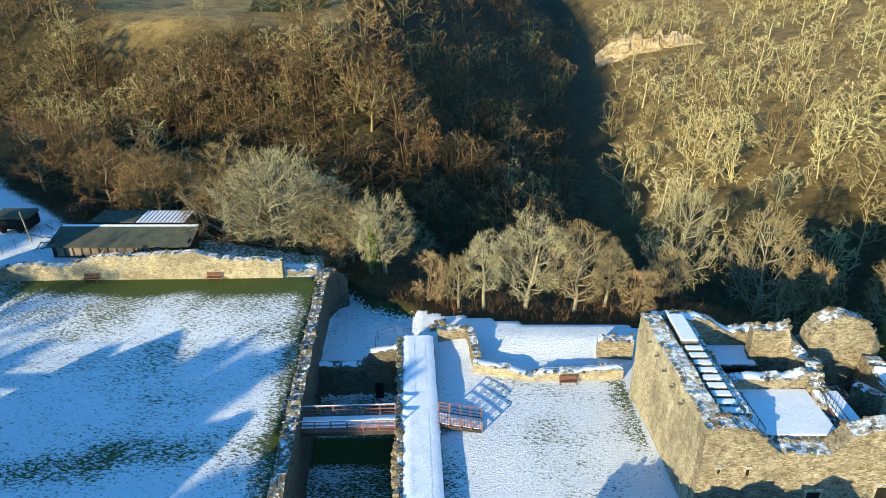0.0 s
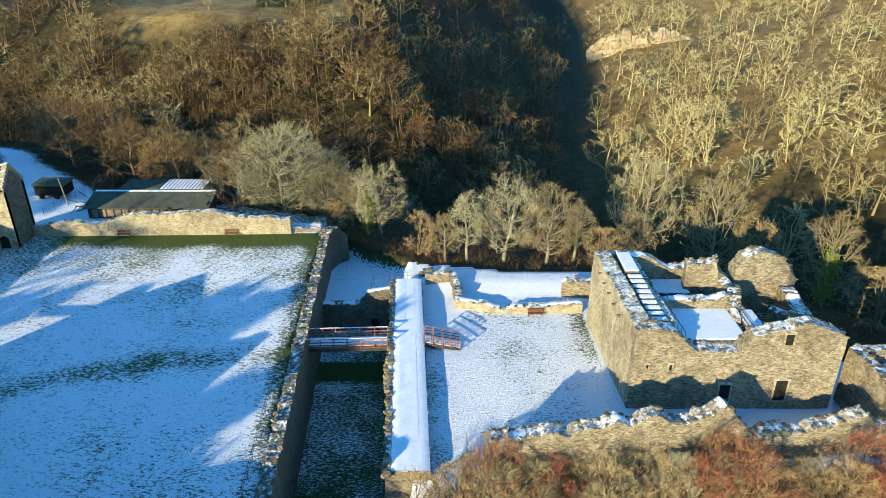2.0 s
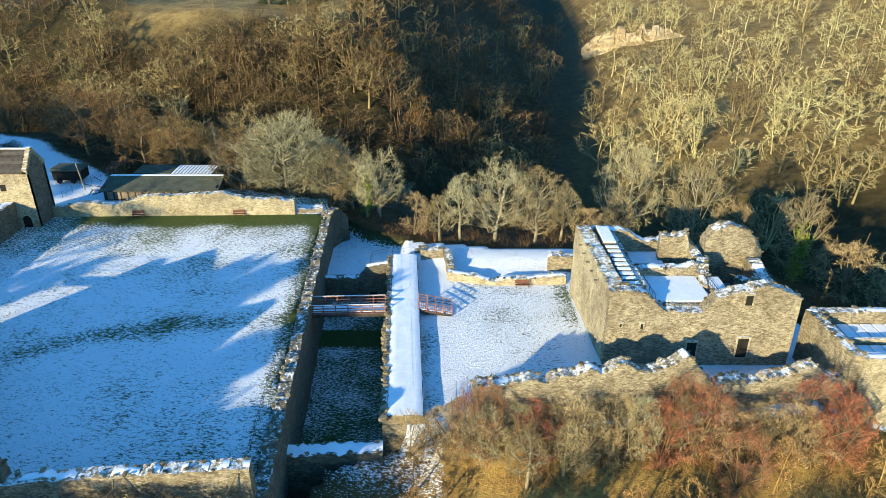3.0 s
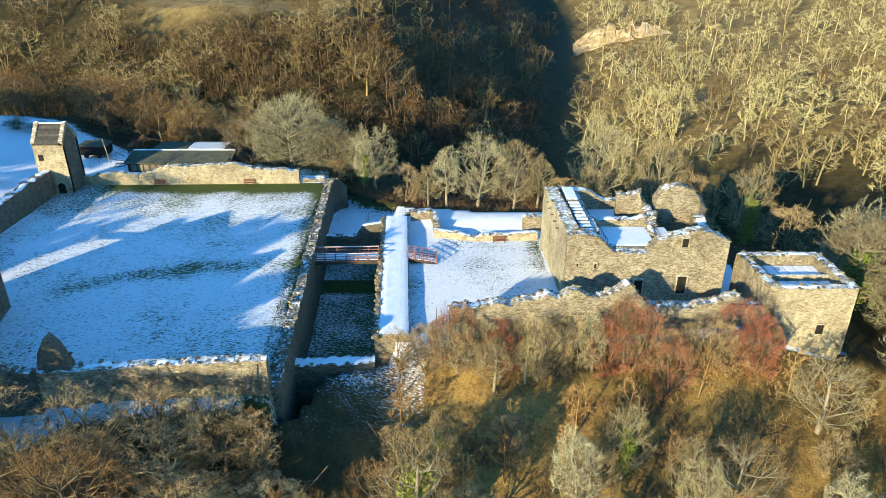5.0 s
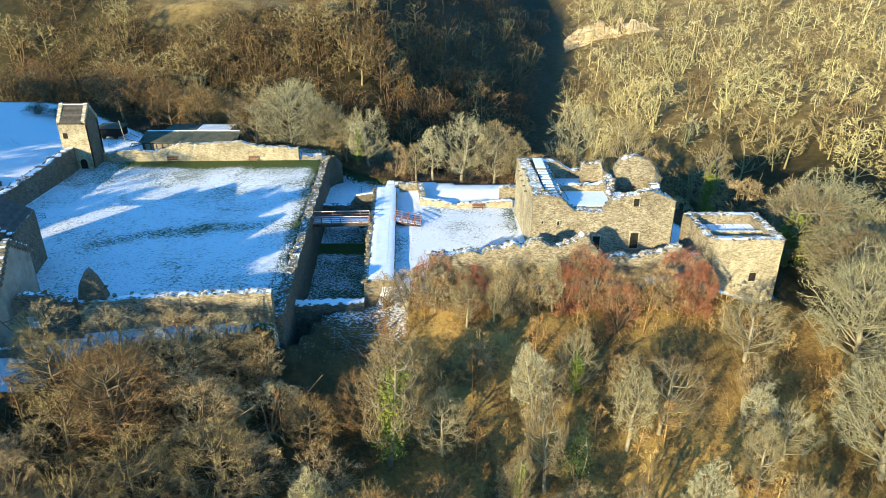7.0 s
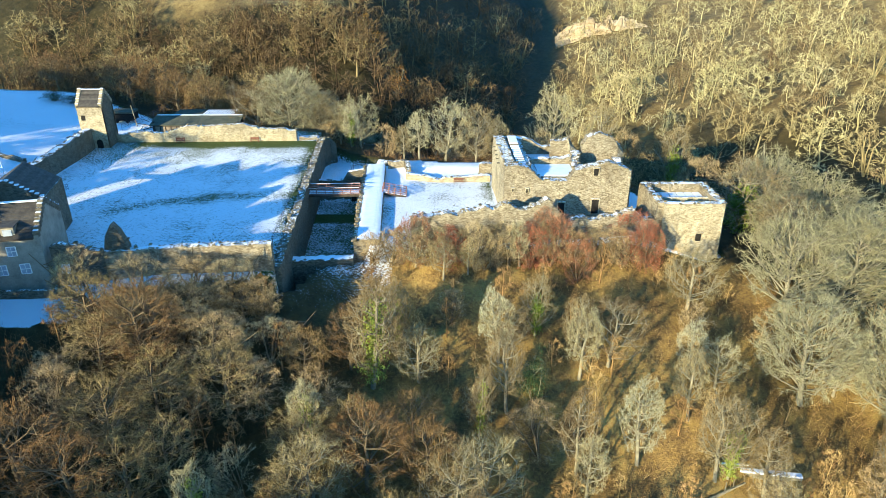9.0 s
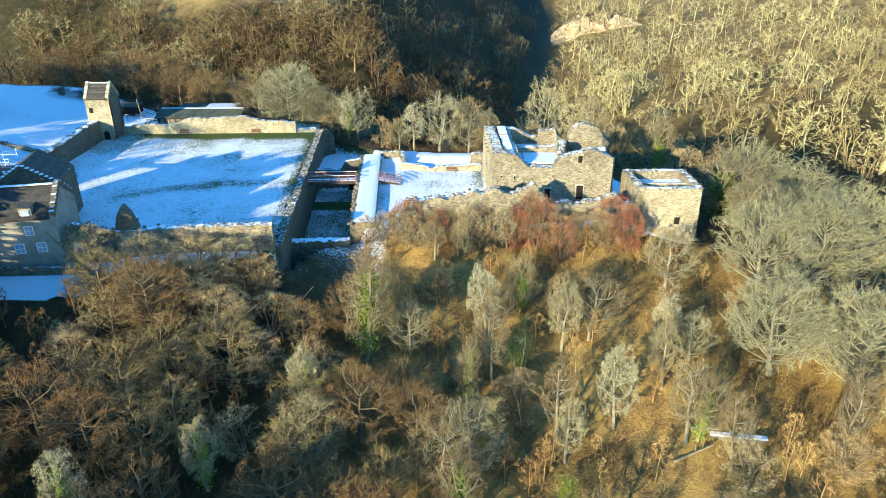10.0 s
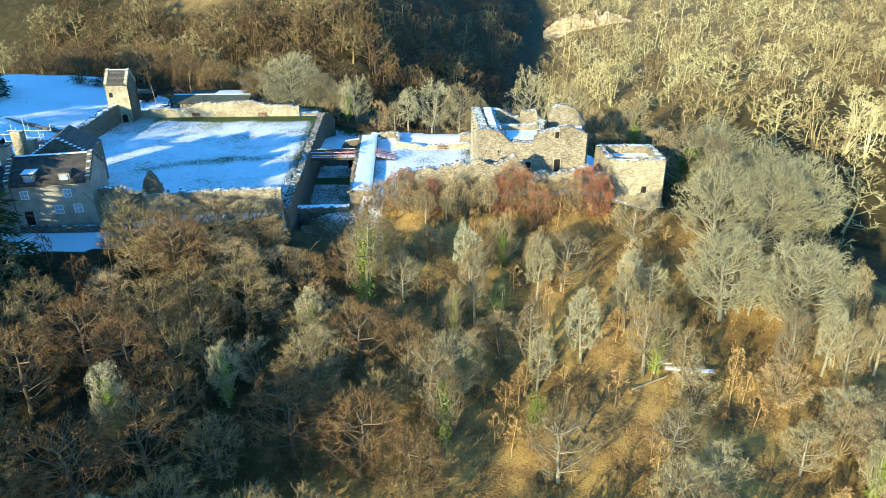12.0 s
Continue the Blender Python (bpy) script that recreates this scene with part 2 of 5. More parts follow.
def part(name, bm, material, parent, label=""):
    """Links a bmesh, or a ready mesh, as one mesh object under a thing or a part."""
    if isinstance(bm, bmesh.types.BMesh):
        me = bpy.data.meshes.new(name)
        bm.to_mesh(me)
        bm.free()
        me.materials.append(material)
    else:
        me = bm
    ob = new(name, me)
    ob.parent = parent
    if label:
        ob["label"] = label
    return ob


def thing(name, label, category, at=(0, 0, 0), turn=0.0, group="", kind=""):
    ob = new(name)
    ob.matrix_basis = pose(*at, 0, 0, turn)
    return tagged(ob, label, category, group, kind)


def box(x0, y0, z0, x1, y1, z1, bevel=0.0, bm=None, turn=None):
    own = bm or bmesh.new()
    m = Matrix.LocRotScale(((x0 + x1) / 2, (y0 + y1) / 2, (z0 + z1) / 2), None, (abs(x1 - x0), abs(y1 - y0), abs(z1 - z0)))
    if turn is not None:
        m = turn @ m
    made = bmesh.ops.create_cube(own, size=1, matrix=m)
    if bevel:
        edges = list({e for v in made["verts"] for e in v.link_edges})
        bmesh.ops.bevel(own, geom=edges, offset=bevel, segments=1, affect="EDGES")
    return own


def bar(p, q, r, bm=None, sides=6, r2=None):
    own = bm or bmesh.new()
    p, q = Vector(p), Vector(q)
    d = q - p
    m = Matrix.Translation((p + q) / 2) @ d.to_track_quat("Z", "Y").to_matrix().to_4x4()
    bmesh.ops.create_cone(own, cap_ends=True, segments=sides, radius1=r, radius2=r if r2 is None else r2, depth=d.length, matrix=m)
    return own


def fbm(x, y, z=0.0, k=3):
    return noise.fractal(Vector((x, y, z)), 0.9, 2.1, k)


def stone_mesh(seed):
    r = random.Random(seed)
    bm = bmesh.new()
    bmesh.ops.create_cube(bm, size=1)
    bmesh.ops.bevel(bm, geom=bm.edges[:], offset=0.13, segments=1, affect="EDGES")
    for v in bm.verts:
        v.co += Vector((r.uniform(-0.1, 0.1), r.uniform(-0.1, 0.1), r.uniform(-0.1, 0.1)))
    me = bpy.data.meshes.new("stone")
    bm.to_mesh(me)
    bm.free()
    me.materials.append(PIECE)
    return me


STONES = [stone_mesh(k) for k in range(6)]
rs = random.Random(7)


def lay_stone(parent, x, y, z, size, flat=0.45):
    ob = new("stone", rs.choice(STONES))
    ob.parent = parent
    s = size * rs.choice((0.5, 0.7, 0.85, 1.0, 1.3))
    ob.matrix_basis = pose(x, y, z, rs.uniform(-12, 12), rs.uniform(-12, 12), rs.uniform(0, 180)) @ Matrix.Diagonal((s * 1.25, s, s * flat, 1))
    return ob


def along(path, step):
    """Points along a path of (x, y, base, top), evenly spaced."""
    out = []
    for a, b in zip(path, path[1:]):
        n = max(1, round(math.hypot(b[0] - a[0], b[1] - a[1]) / step))
        out += [tuple(a[i] + (b[i] - a[i]) * k / n for i in range(4)) for k in range(n)]
    return out + [tuple(path[-1])]


def ruin_wall(parent, path, thick, material, name="masonry", ragged=0.35, step=0.5, snow=0.6, stones=0.7, stone_size=0.30, closed=False):
    """A rubble wall along a path of (x, y, base, top): uneven faces, a broken top, stones lying on it and snow between them."""
    pts = along(path, step)
    n = len(pts)
    rows = 9
    V, F = [], []
    tops = []
    for i, (x, y, b, tp) in enumerate(pts):
        p, q = pts[max(0, i - 1)], pts[min(n - 1, i + 1)]
        d = Vector((q[0] - p[0], q[1] - p[1], 0)).normalized()
        nx, ny = d.y, -d.x
        tp = tp + ragged * fbm(x * 0.55, y * 0.55, 3.1) + 0.35 * ragged * (round(fbm(x * 1.9, y * 1.9, 8.0) * 3) / 3)
        tops.append((x, y, tp, nx, ny))
        for side in (1, -1):
            for r in range(rows):
                z = b + (tp - b) * r / (rows - 1)
                w = thick / 2 + 0.09 * fbm(x * 1.3 + side * 9, y * 1.3, z * 1.6) + 0.03 * (1 - r / (rows - 1))
                if r == rows - 1:
                    w *= 0.93
                V.append((x + nx * w * side, y + ny * w * side, z))
    R2 = rows * 2
    for i in range(n - 1):
        for r in range(rows - 1):
            a = i * R2 + r
            F.append((a, a + R2, a + R2 + 1, a + 1))
            c = a + rows
            F.append((c, c + 1, c + R2 + 1, c + R2))
        a, c = i * R2 + rows - 1, i * R2 + 2 * rows - 1
        F.append((a, a + R2, c + R2, c))
    for i in (0, n - 1):
        o = i * R2
        ring = [o + r for r in range(rows)] + [o + rows + r for r in reversed(range(rows))]
        F.append(ring if i else ring[::-1])
    part(name, mesh_of(name, V, F, material), material, parent)
    # snow along the top, in broken lengths
    if snow:
        runs, prev = [], None
        for i, (x, y, tp, nx, ny) in enumerate(tops):
            k = fbm(x * 1.1, y * 1.1, 21.0) + snow * 1.0 - 0.62
            if k < 0:
                prev = None
                continue
            if prev is None:
                runs.append(([], []))
            V, F = runs[-1]
            w = thick / 2 * min(0.97, 0.55 + 0.5 * k)
            o = 0.22 * thick * fbm(x * 1.7, y * 1.7, 5)
            h = 0.06 + 0.05 * fbm(x * 2, y * 2, 2)
            ids = []
            for s, hh in ((-1, -0.04), (-0.7, h * 0.8), (0, h), (0.7, h * 0.8), (1, -0.04)):
                ids.append(len(V))
                V.append((x + nx * (w * s + o), y + ny * (w * s + o), tp + hh))
            if prev:
                for j in range(4):
                    F.append((prev[j], prev[j + 1], ids[j + 1], ids[j]))
            prev = ids
        for V, F in runs:
            if F:
                part("snow_cap", mesh_of("snow_cap", V, F, SNOW, True), SNOW, parent)
    if stones:
        for x, y, tp, nx, ny in tops:
            for side in (-1, 1):
                if rs.random() < stones * 0.62:
                    w = side * (thick / 2 - 0.12) * rs.uniform(0.7, 1.0)
                    lay_stone(parent, x + nx * w + rs.uniform(-.1, .1), y + ny * w, tp + rs.uniform(-0.05, 0.14), stone_size)
    return tops


# ---- terrain ----
PLATEAU = np.array([(-260, -20), (-58, 3), (-33, 6), (-30, 14.5), (-10.5, 17.5), (-8, 26), (-2, 28.5), (6, 29.5), (30, 31), (42, 32), (53, 33), (54, 44), (44, 58),
                    (32, 63), (22, 68), (10, 68.5), (0, 71), (-9, 76), (-14, 81), (-30, 86), (-55, 92), (-64, 100), (-78, 111), (-110, 112), (-260, 132)], float)
GORGE = np.array([(75, -160), (98, -60), (96, 20), (72, 96), (40, 116), (38, 160), (56, 260), (80, 420), (110, 900)], float)
CREEK = np.array([(40, 116), (-40, 114), (-90, 140), (-200, 170)], float)


def seg_dist(x, y, line):
    best = np.full(x.shape, 1e9)
    for (ax, ay), (bx, by) in zip(line, line[1:]):
        dx, dy = bx - ax, by - ay
        k = np.clip(((x - ax) * dx + (y - ay) * dy) / (dx * dx + dy * dy), 0, 1)
        best = np.minimum(best, np.hypot(x - ax - k * dx, y - ay - k * dy))
    return best


def inside(x, y, poly):
    odd = np.zeros(x.shape, bool)
    for (ax, ay), (bx, by) in zip(poly, np.roll(poly, -1, 0)):
        if ay != by:
            odd ^= ((ay > y) != (by > y)) & (x < (bx - ax) * (y - ay) / (by - ay) + ax)
    return odd


def smooth(a, b, v):
    k = np.clip((v - a) / (b - a), 0, 1)
    return k * k * (3 - 2 * k)


def waves(x, y, s, seed):
    r = np.random.RandomState(seed)
    out = np.zeros(np.shape(x))
    for k in range(5):
        a, f, p = r.uniform(0, 6.28), r.uniform(0.6, 1.6) / s, r.uniform(0, 6.28)
        out = out + np.sin((x * math.cos(a) + y * math.sin(a)) * f * 6.28 + p)
    return out / 5


def scarp_x(y):
    return -11.9 - 0.057 * (y - 18.0)        # west face of the ditch


def walk_x(y):
    return -4.9 - 0.052 * (y - 63.0)         # west edge of the walkway, over the east face of the ditch


def height(x, y):
    x, y = np.asarray(x, float), np.asarray(y, float)
    ins = inside(x, y, PLATEAU)
    d = seg_dist(x, y, np.vstack([PLATEAU, PLATEAU[:1]]))
    g, c = seg_dist(x, y, GORGE), seg_dist(x, y, CREEK)
    gx = np.interp(y, GORGE[:, 1], GORGE[:, 0])
    east = smooth(-15, 15, x - gx) * smooth(60, 110, y)
    floor = -29 + 6 * smooth(100, 400, y)
    gd = np.maximum(g - 6, 0)
    west_hill = np.minimum(floor + 0.45 * gd + 0.005 * gd * gd, 18.5 + 0.02 * (y - 200))
    creek_bed = -20 + 0.07 * np.maximum(0, 20 - x) + 0.75 * np.maximum(c - 5, 0)
    west_hill = np.where(x < 22, np.minimum(west_hill, np.maximum(creek_bed, floor)), west_hill)
    east_hill = floor + 0.5 * np.clip(g - 5, 0, 18) + 0.115 * np.maximum(g - 20, 0) + 0.14 * np.maximum(y - 400, 0) + 0.10 * np.maximum(x - 150, 0)
    base = west_hill * (1 - east) + east_hill * east
    front = np.minimum(-30.0 + 0.5 * np.maximum(g - 8, 0) * 0.3, -24) + 10 * smooth(-20, -90, x)
    base = np.where(y < 60, front * (1 - smooth(40, 60, y)) + base * smooth(40, 60, y), base)
    cy = np.interp(x, CREEK[::-1, 0], CREEK[::-1, 1])
    near = (y < cy) & (x < np.interp(y, GORGE[:, 1], GORGE[:, 0])) & (y > 60)
    base = np.where(near, np.minimum(base, -20.0), base)
    base = base - 15 * np.exp(-((x - 66) / 36) ** 2 - ((y - 122) / 32) ** 2)     # the bend of the river, dug deeper so the castle's shade fills it
    base = base + 1.6 * waves(x, y, 55, 3) + 0.6 * waves(x, y, 17, 4)
    steep = 0.36 - 0.09 * smooth(50, 70, y) + 0.03 * waves(x, y, 30, 5)
    drop = np.maximum(d - 20, 0) * 0.8 * smooth(50, 70, y)
    lip = np.where(y > 55, -2.0, -3.0 + 2.2 * smooth(-6, -17, x) + 1.0 * smooth(-26, -36, x)) - 2.0 * smooth(38, 50, x)
    lip = np.where((x < -36), 0.2 + 2.0 * smooth(-40, -100, x) * smooth(30, 80, y), lip)
    lip = np.where((x < -33) & (y > 60), 0.8 + 2.6 * smooth(-60, -90, x), lip)
    out = np.maximum(base, lip - steep * d - drop - 0.4 * waves(x, y, 9, 6) * smooth(0, 4, d))
    # levels on the plateau
    lawn = 0.6 + 0.12 * waves(x, y, 18, 7) + 0.25 * smooth(60, 76, y)
    west = 1.0 + 2.6 * smooth(-60, -90, x) + 0.15 * waves(x, y, 30, 8)
    lev = np.where((x < -60.5 + 0.05 * (75 - y)) | (y > 78), west, lawn)
    lev = np.where((y < 16.5) & (x < -28), 0.0, lev)
    court = -1.4 - 0.35 * smooth(47, 58, y) + 0.07 * waves(x, y, 7, 9) - 0.7 * smooth(60, 70, y) + 1.0 * smooth(61, 66, y) * smooth(-6, 4, x)
    lev = np.where(x > walk_x(y) + 1.9, court, lev)
    low = -7.0 + 0.15 * waves(x, y, 8, 10)
    low = np.where(y < 27.4, -9.0 - 0.3 * (27.4 - y), low)
    low = np.where(y > 62.2, -3.4 - 0.075 * (y - 62.2), low)
    ditch = (x > scarp_x(y)) & (x < walk_x(y) + 1.9) & (y > 10) & (y < 92)
    lev = np.where(ditch & ins, low, lev)
    lev = np.where((x > 39.2) & (y > 30), np.maximum(-1.8 - 0.35 * (x - 39.2), -6.5), lev)
    return np.where(ins, lev, out)


def ground_sheet():
    def axis(lo, hi, fine0, fine1, step):
        mid = np.arange(fine0, fine1 + 1e-6, step)
        up, dn, s = [], [], step
        v = fine1
        while v < hi:
            s = min(s * 1.12, 60)
            v += s
            up.append(v)
        s, v = step, fine0
        while v > lo:
            s = min(s * 1.12, 60)
            v -= s
            dn.append(v)
        return np.array(dn[::-1] + list(mid) + up)

    xs, ys = axis(-1500, 1500, -64, 60, 0.8), axis(-900, 3500, 0, 90, 0.8)
    X, Y = np.meshgrid(xs, ys)
    Z = height(X, Y)
    nx, ny = len(xs), len(ys)
    v = np.stack([X, Y, Z], -1).reshape(-1, 3)
    a = (np.arange(ny - 1)[:, None] * nx + np.arange(nx - 1)[None]).ravel()
    tris = np.concatenate([np.stack([a, a + 1, a + nx + 1], 1), np.stack([a, a + nx + 1, a + nx], 1)])
    me = big_mesh("ground", v, tris, GROUND)
    x, y = v[:, 0], v[:, 1]
    ins = inside(x, y, PLATEAU)
    lawn = ins & (x < scarp_x(y)) & (x > -61) & (y < 76) & (y > 17)
    snow = np.where(ins, 0.80, 0.06 + 0.16 * waves(x, y, 40, 12))
    snow = np.where(lawn, 0.62 + 0.08 * waves(x, y, 22, 13), snow)
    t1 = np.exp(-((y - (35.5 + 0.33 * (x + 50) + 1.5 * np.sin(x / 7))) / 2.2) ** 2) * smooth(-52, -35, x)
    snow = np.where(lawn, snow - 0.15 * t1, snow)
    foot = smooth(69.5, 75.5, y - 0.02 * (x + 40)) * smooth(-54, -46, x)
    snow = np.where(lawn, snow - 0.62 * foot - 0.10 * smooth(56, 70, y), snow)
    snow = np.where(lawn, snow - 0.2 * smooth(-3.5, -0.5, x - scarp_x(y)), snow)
    court = ins & (x > walk_x(y) + 2) & (x < 19) & (y < 60)
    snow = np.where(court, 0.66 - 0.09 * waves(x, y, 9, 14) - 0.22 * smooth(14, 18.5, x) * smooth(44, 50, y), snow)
    ditch = ins & (x > scarp_x(y)) & (x < walk_x(y) + 1)
    # Thin snow on the ditch floor, lowered further to paint in its shade.
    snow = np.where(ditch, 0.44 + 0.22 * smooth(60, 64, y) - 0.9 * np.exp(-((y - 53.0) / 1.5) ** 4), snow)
    snow = np.where(ditch & (y < 27.2), 0.5, snow)
    snow = np.where(ins & (y > 78), 0.68, snow)
    snow = np.where(ins & (y > 79) & (x > -47), 0.45, snow)
    north = (~ins) & (y > 60) & (y < 140)
    snow = np.where(north, 0.16 + 0.2 * waves(x, y, 25, 15), snow)
    fall = (~ins) & (y < 30) & (x < 3) & (x > -13) & (y > 8)
    snow = np.where(fall, 0.45 - 0.02 * (27 - y), snow)
    sd = seg_dist(x, y, PLATEAU) * np.where(ins, 1.0, -1.0)
    edge = (x < -50) & (y > 84)
    snow = np.where(edge, 0.1 + 0.7 * smooth(-2.5, 2.5, sd + waves(x, y, 9, 19)), snow)
    grass = np.where(ins, 1.0, 0.15)
    meadow = smooth(172, 178, y) * smooth(-0.52, -0.46, x / np.maximum(y, 1)) * smooth(-0.10, -0.15, x / np.maximum(y, 1))
    meadow = np.maximum(meadow, 0.9 * smooth(130, 180, y) * smooth(-10, 30, x - np.interp(y, GORGE[:, 1], GORGE[:, 0])))
    # Golden litter only on the sunlit front slope; elsewhere the shade-darkened litter.
    sunlit_gold = smooth(34, 28, y) * smooth(-14, 6, x) * np.clip(0.75 + 0.5 * waves(x, y, 26, 21) + 0.35 * np.exp(-((x - 48) / 14) ** 2 - ((y + 2) / 12) ** 2), 0, 1)
    for key, val in (("sunlit_gold", sunlit_gold), ("snow", snow), ("grass", grass), ("meadow", meadow)):
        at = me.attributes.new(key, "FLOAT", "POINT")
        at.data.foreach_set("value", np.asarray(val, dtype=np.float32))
    me.polygons.foreach_set("use_smooth", np.ones(len(me.polygons), bool))
    return tagged(new("ground", me), "snowy castle plateau falling away to leaf-strewn wooded slopes", "ground", kind="structure")


ground_sheet()


# ---- curtain walls, ditch and walkway ----
def wall_thing(name, label):
    return tagged(new(name), label, "wall", kind="structure")


w = wall_thing("wall_north", "pale rubble courtyard wall with a broken snowy top")
ruin_wall(w, [(-57.0, 75.0, 0.2, 2.2), (-50, 75.3, 0.2, 3.0), (-47, 75.4, 0.2, 2.6), (-42, 75.5, 0.3, 4.0), (-31.5, 75.7, 0.3, 4.4), (-30.5, 75.7, 0.3, 4.7), (-27.5, 75.8, 0.3, 3.6), (-20.0, 76.0, 0.3, 3.1)],
          1.1, STONE_PALE, ragged=0.3, snow=0.35)
w = wall_thing("wall_north_end", "low tumbled remnant of rubble wall beside the ditch corner")
ruin_wall(w, [(-19.6, 76.2, 0.2, 1.5), (-16.0, 77.0, 0.0, 1.4)], 1.0, STONE, ragged=0.4)
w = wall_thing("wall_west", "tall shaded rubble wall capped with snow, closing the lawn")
ruin_wall(w, [(-59.8, 70.5, 0.2, 4.9), (-59.9, 62, 0.2, 4.5), (-60.1, 50, 0.2, 4.1), (-60.3, 36, 0.2, 3.8)], 1.6, STONE_GREY_SHADED, ragged=0.25, snow=0.85, stones=0.6)
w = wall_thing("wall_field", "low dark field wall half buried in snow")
ruin_wall(w, [(-86, 68, 1.5, 3.3), (-76, 63.5, 1.2, 2.7), (-67, 60, 0.6, 2.0)], 0.7, STONE_GREY_SHADED, ragged=0.2, snow=0.3, stones=0.5)
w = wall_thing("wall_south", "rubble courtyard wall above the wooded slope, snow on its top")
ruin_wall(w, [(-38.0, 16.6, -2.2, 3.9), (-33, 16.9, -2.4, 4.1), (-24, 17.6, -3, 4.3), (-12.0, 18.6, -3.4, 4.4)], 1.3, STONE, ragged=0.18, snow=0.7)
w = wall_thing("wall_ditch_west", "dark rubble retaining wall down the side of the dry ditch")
ruin_wall(w, [(scarp_x(y) + 0.1, y, -9.5 if y < 30 else -7.6, 0.95) for y in (18.5, 28, 40, 52, 64, 76.5)], 1.3, STONE_GREY_SHADED, ragged=0.5, snow=0.15, stones=0.95, stone_size=0.30)
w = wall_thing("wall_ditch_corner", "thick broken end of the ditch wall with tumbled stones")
ruin_wall(w, [(-15.2, 74.5, -5, 1.3), (-14.2, 77.5, -5.5, 1.2), (-12.9, 78.6, -6, -0.6)], 1.8, STONE_GREY_SHADED, ragged=0.7, snow=0.3, stones=1.2, stone_size=0.4)
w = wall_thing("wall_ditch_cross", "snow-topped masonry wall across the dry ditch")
ruin_wall(w, [(-14.2, 62.3, -7.4, -2.9), (-9.0, 62.4, -7.4, -2.9), (-8.0, 62.4, -7.4, -1.2), (-5.0, 62.4, -7.4, -0.7)], 1.3, STONE_GREY_SHADED, ragged=0.15, snow=1.1, stones=0.25)
part("doorway", box(-7.5, 61.55, -7.0, -6.6, 61.75, -5.0), VOID, w, "dark doorway in the ditch wall")
w = wall_thing("wall_ditch_south", "broad snow-covered wall closing the ditch above the slope")
ruin_wall(w, [(-11.8, 27.4, -10.5, -2.3), (-3.0, 27.9, -10.5, -2.3)], 1.7, STONE_GREY_SHADED, ragged=0.12, snow=1.3, stones=0.25)
w = wall_thing("wall_inner_south", "ruined curtain wall with a jagged snowy crest above the woods")
ruin_wall(w, [(5.2, 30.5, -5, 2.7), (8, 30.6, -5, 3.2), (13.5, 30.9, -5, 3.6), (15.5, 31, -5, 4.2), (19.5, 31.3, -5, 4.3), (21.5, 31.6, -5, 3.6), (23.5, 31.9, -5, 4.6), (25.0, 32.1, -5, 5.2),
              (26.6, 32.3, -5, 3.3), (28.5, 32.6, -5, 1.4), (30.5, 32.9, -5, 2.0), (33.0, 33.2, -5, 1.3), (36.0, 33.7, -5, 1.9), (38.3, 34, -5, 2.7), (39.8, 34.1, -5, 1.0), (42.2, 34.4, -5, 0.6)],
          1.5, STONE, ragged=0.55, snow=0.5, stones=1.3, stone_size=0.34)
w = wall_thing("wall_inner_north", "low lit rubble wall with rounded snow along the court")
ruin_wall(w, [(3.2, 59.6, -2.6, -0.5), (5.0, 59.3, -2.6, -0.8), (7.5, 58.6, -2.6, -0.9), (9.2, 58.2, -2.6, -1.3), (10.4, 58.2, -2.6, -0.8), (14, 58.3, -2.6, -0.8), (18.6, 58.6, -2.6, -0.6)], 1.2, STONE_PALE, ragged=0.2, snow=0.9, stones=0.5)
w = wall_thing("wall_chamber", "small roofless chamber of broken rubble walls beside the walkway")
ruin_wall(w, [(-0.6, 65.2, -2.4, -0.2), (3.0, 65.4, -2.4, -0.1), (3.4, 62.8, -2.4, -0.3), (3.6, 60.2, -2.4, -0.3)], 0.9, STONE, ragged=0.35, snow=0.4, stones=1.0)
w = wall_thing("wall_tower_spur", "stub of lit rubble wall adjoining the tower")
ruin_wall(w, [(16.8, 62.6, -2.6, 0.0), (18.5, 62.3, -2.6, 0.7), (20.5, 62.2, -2.6, 0.4)], 1.4, STONE, ragged=0.4, snow=0.5)


LEVEL = -0.5      # the walkway over the court


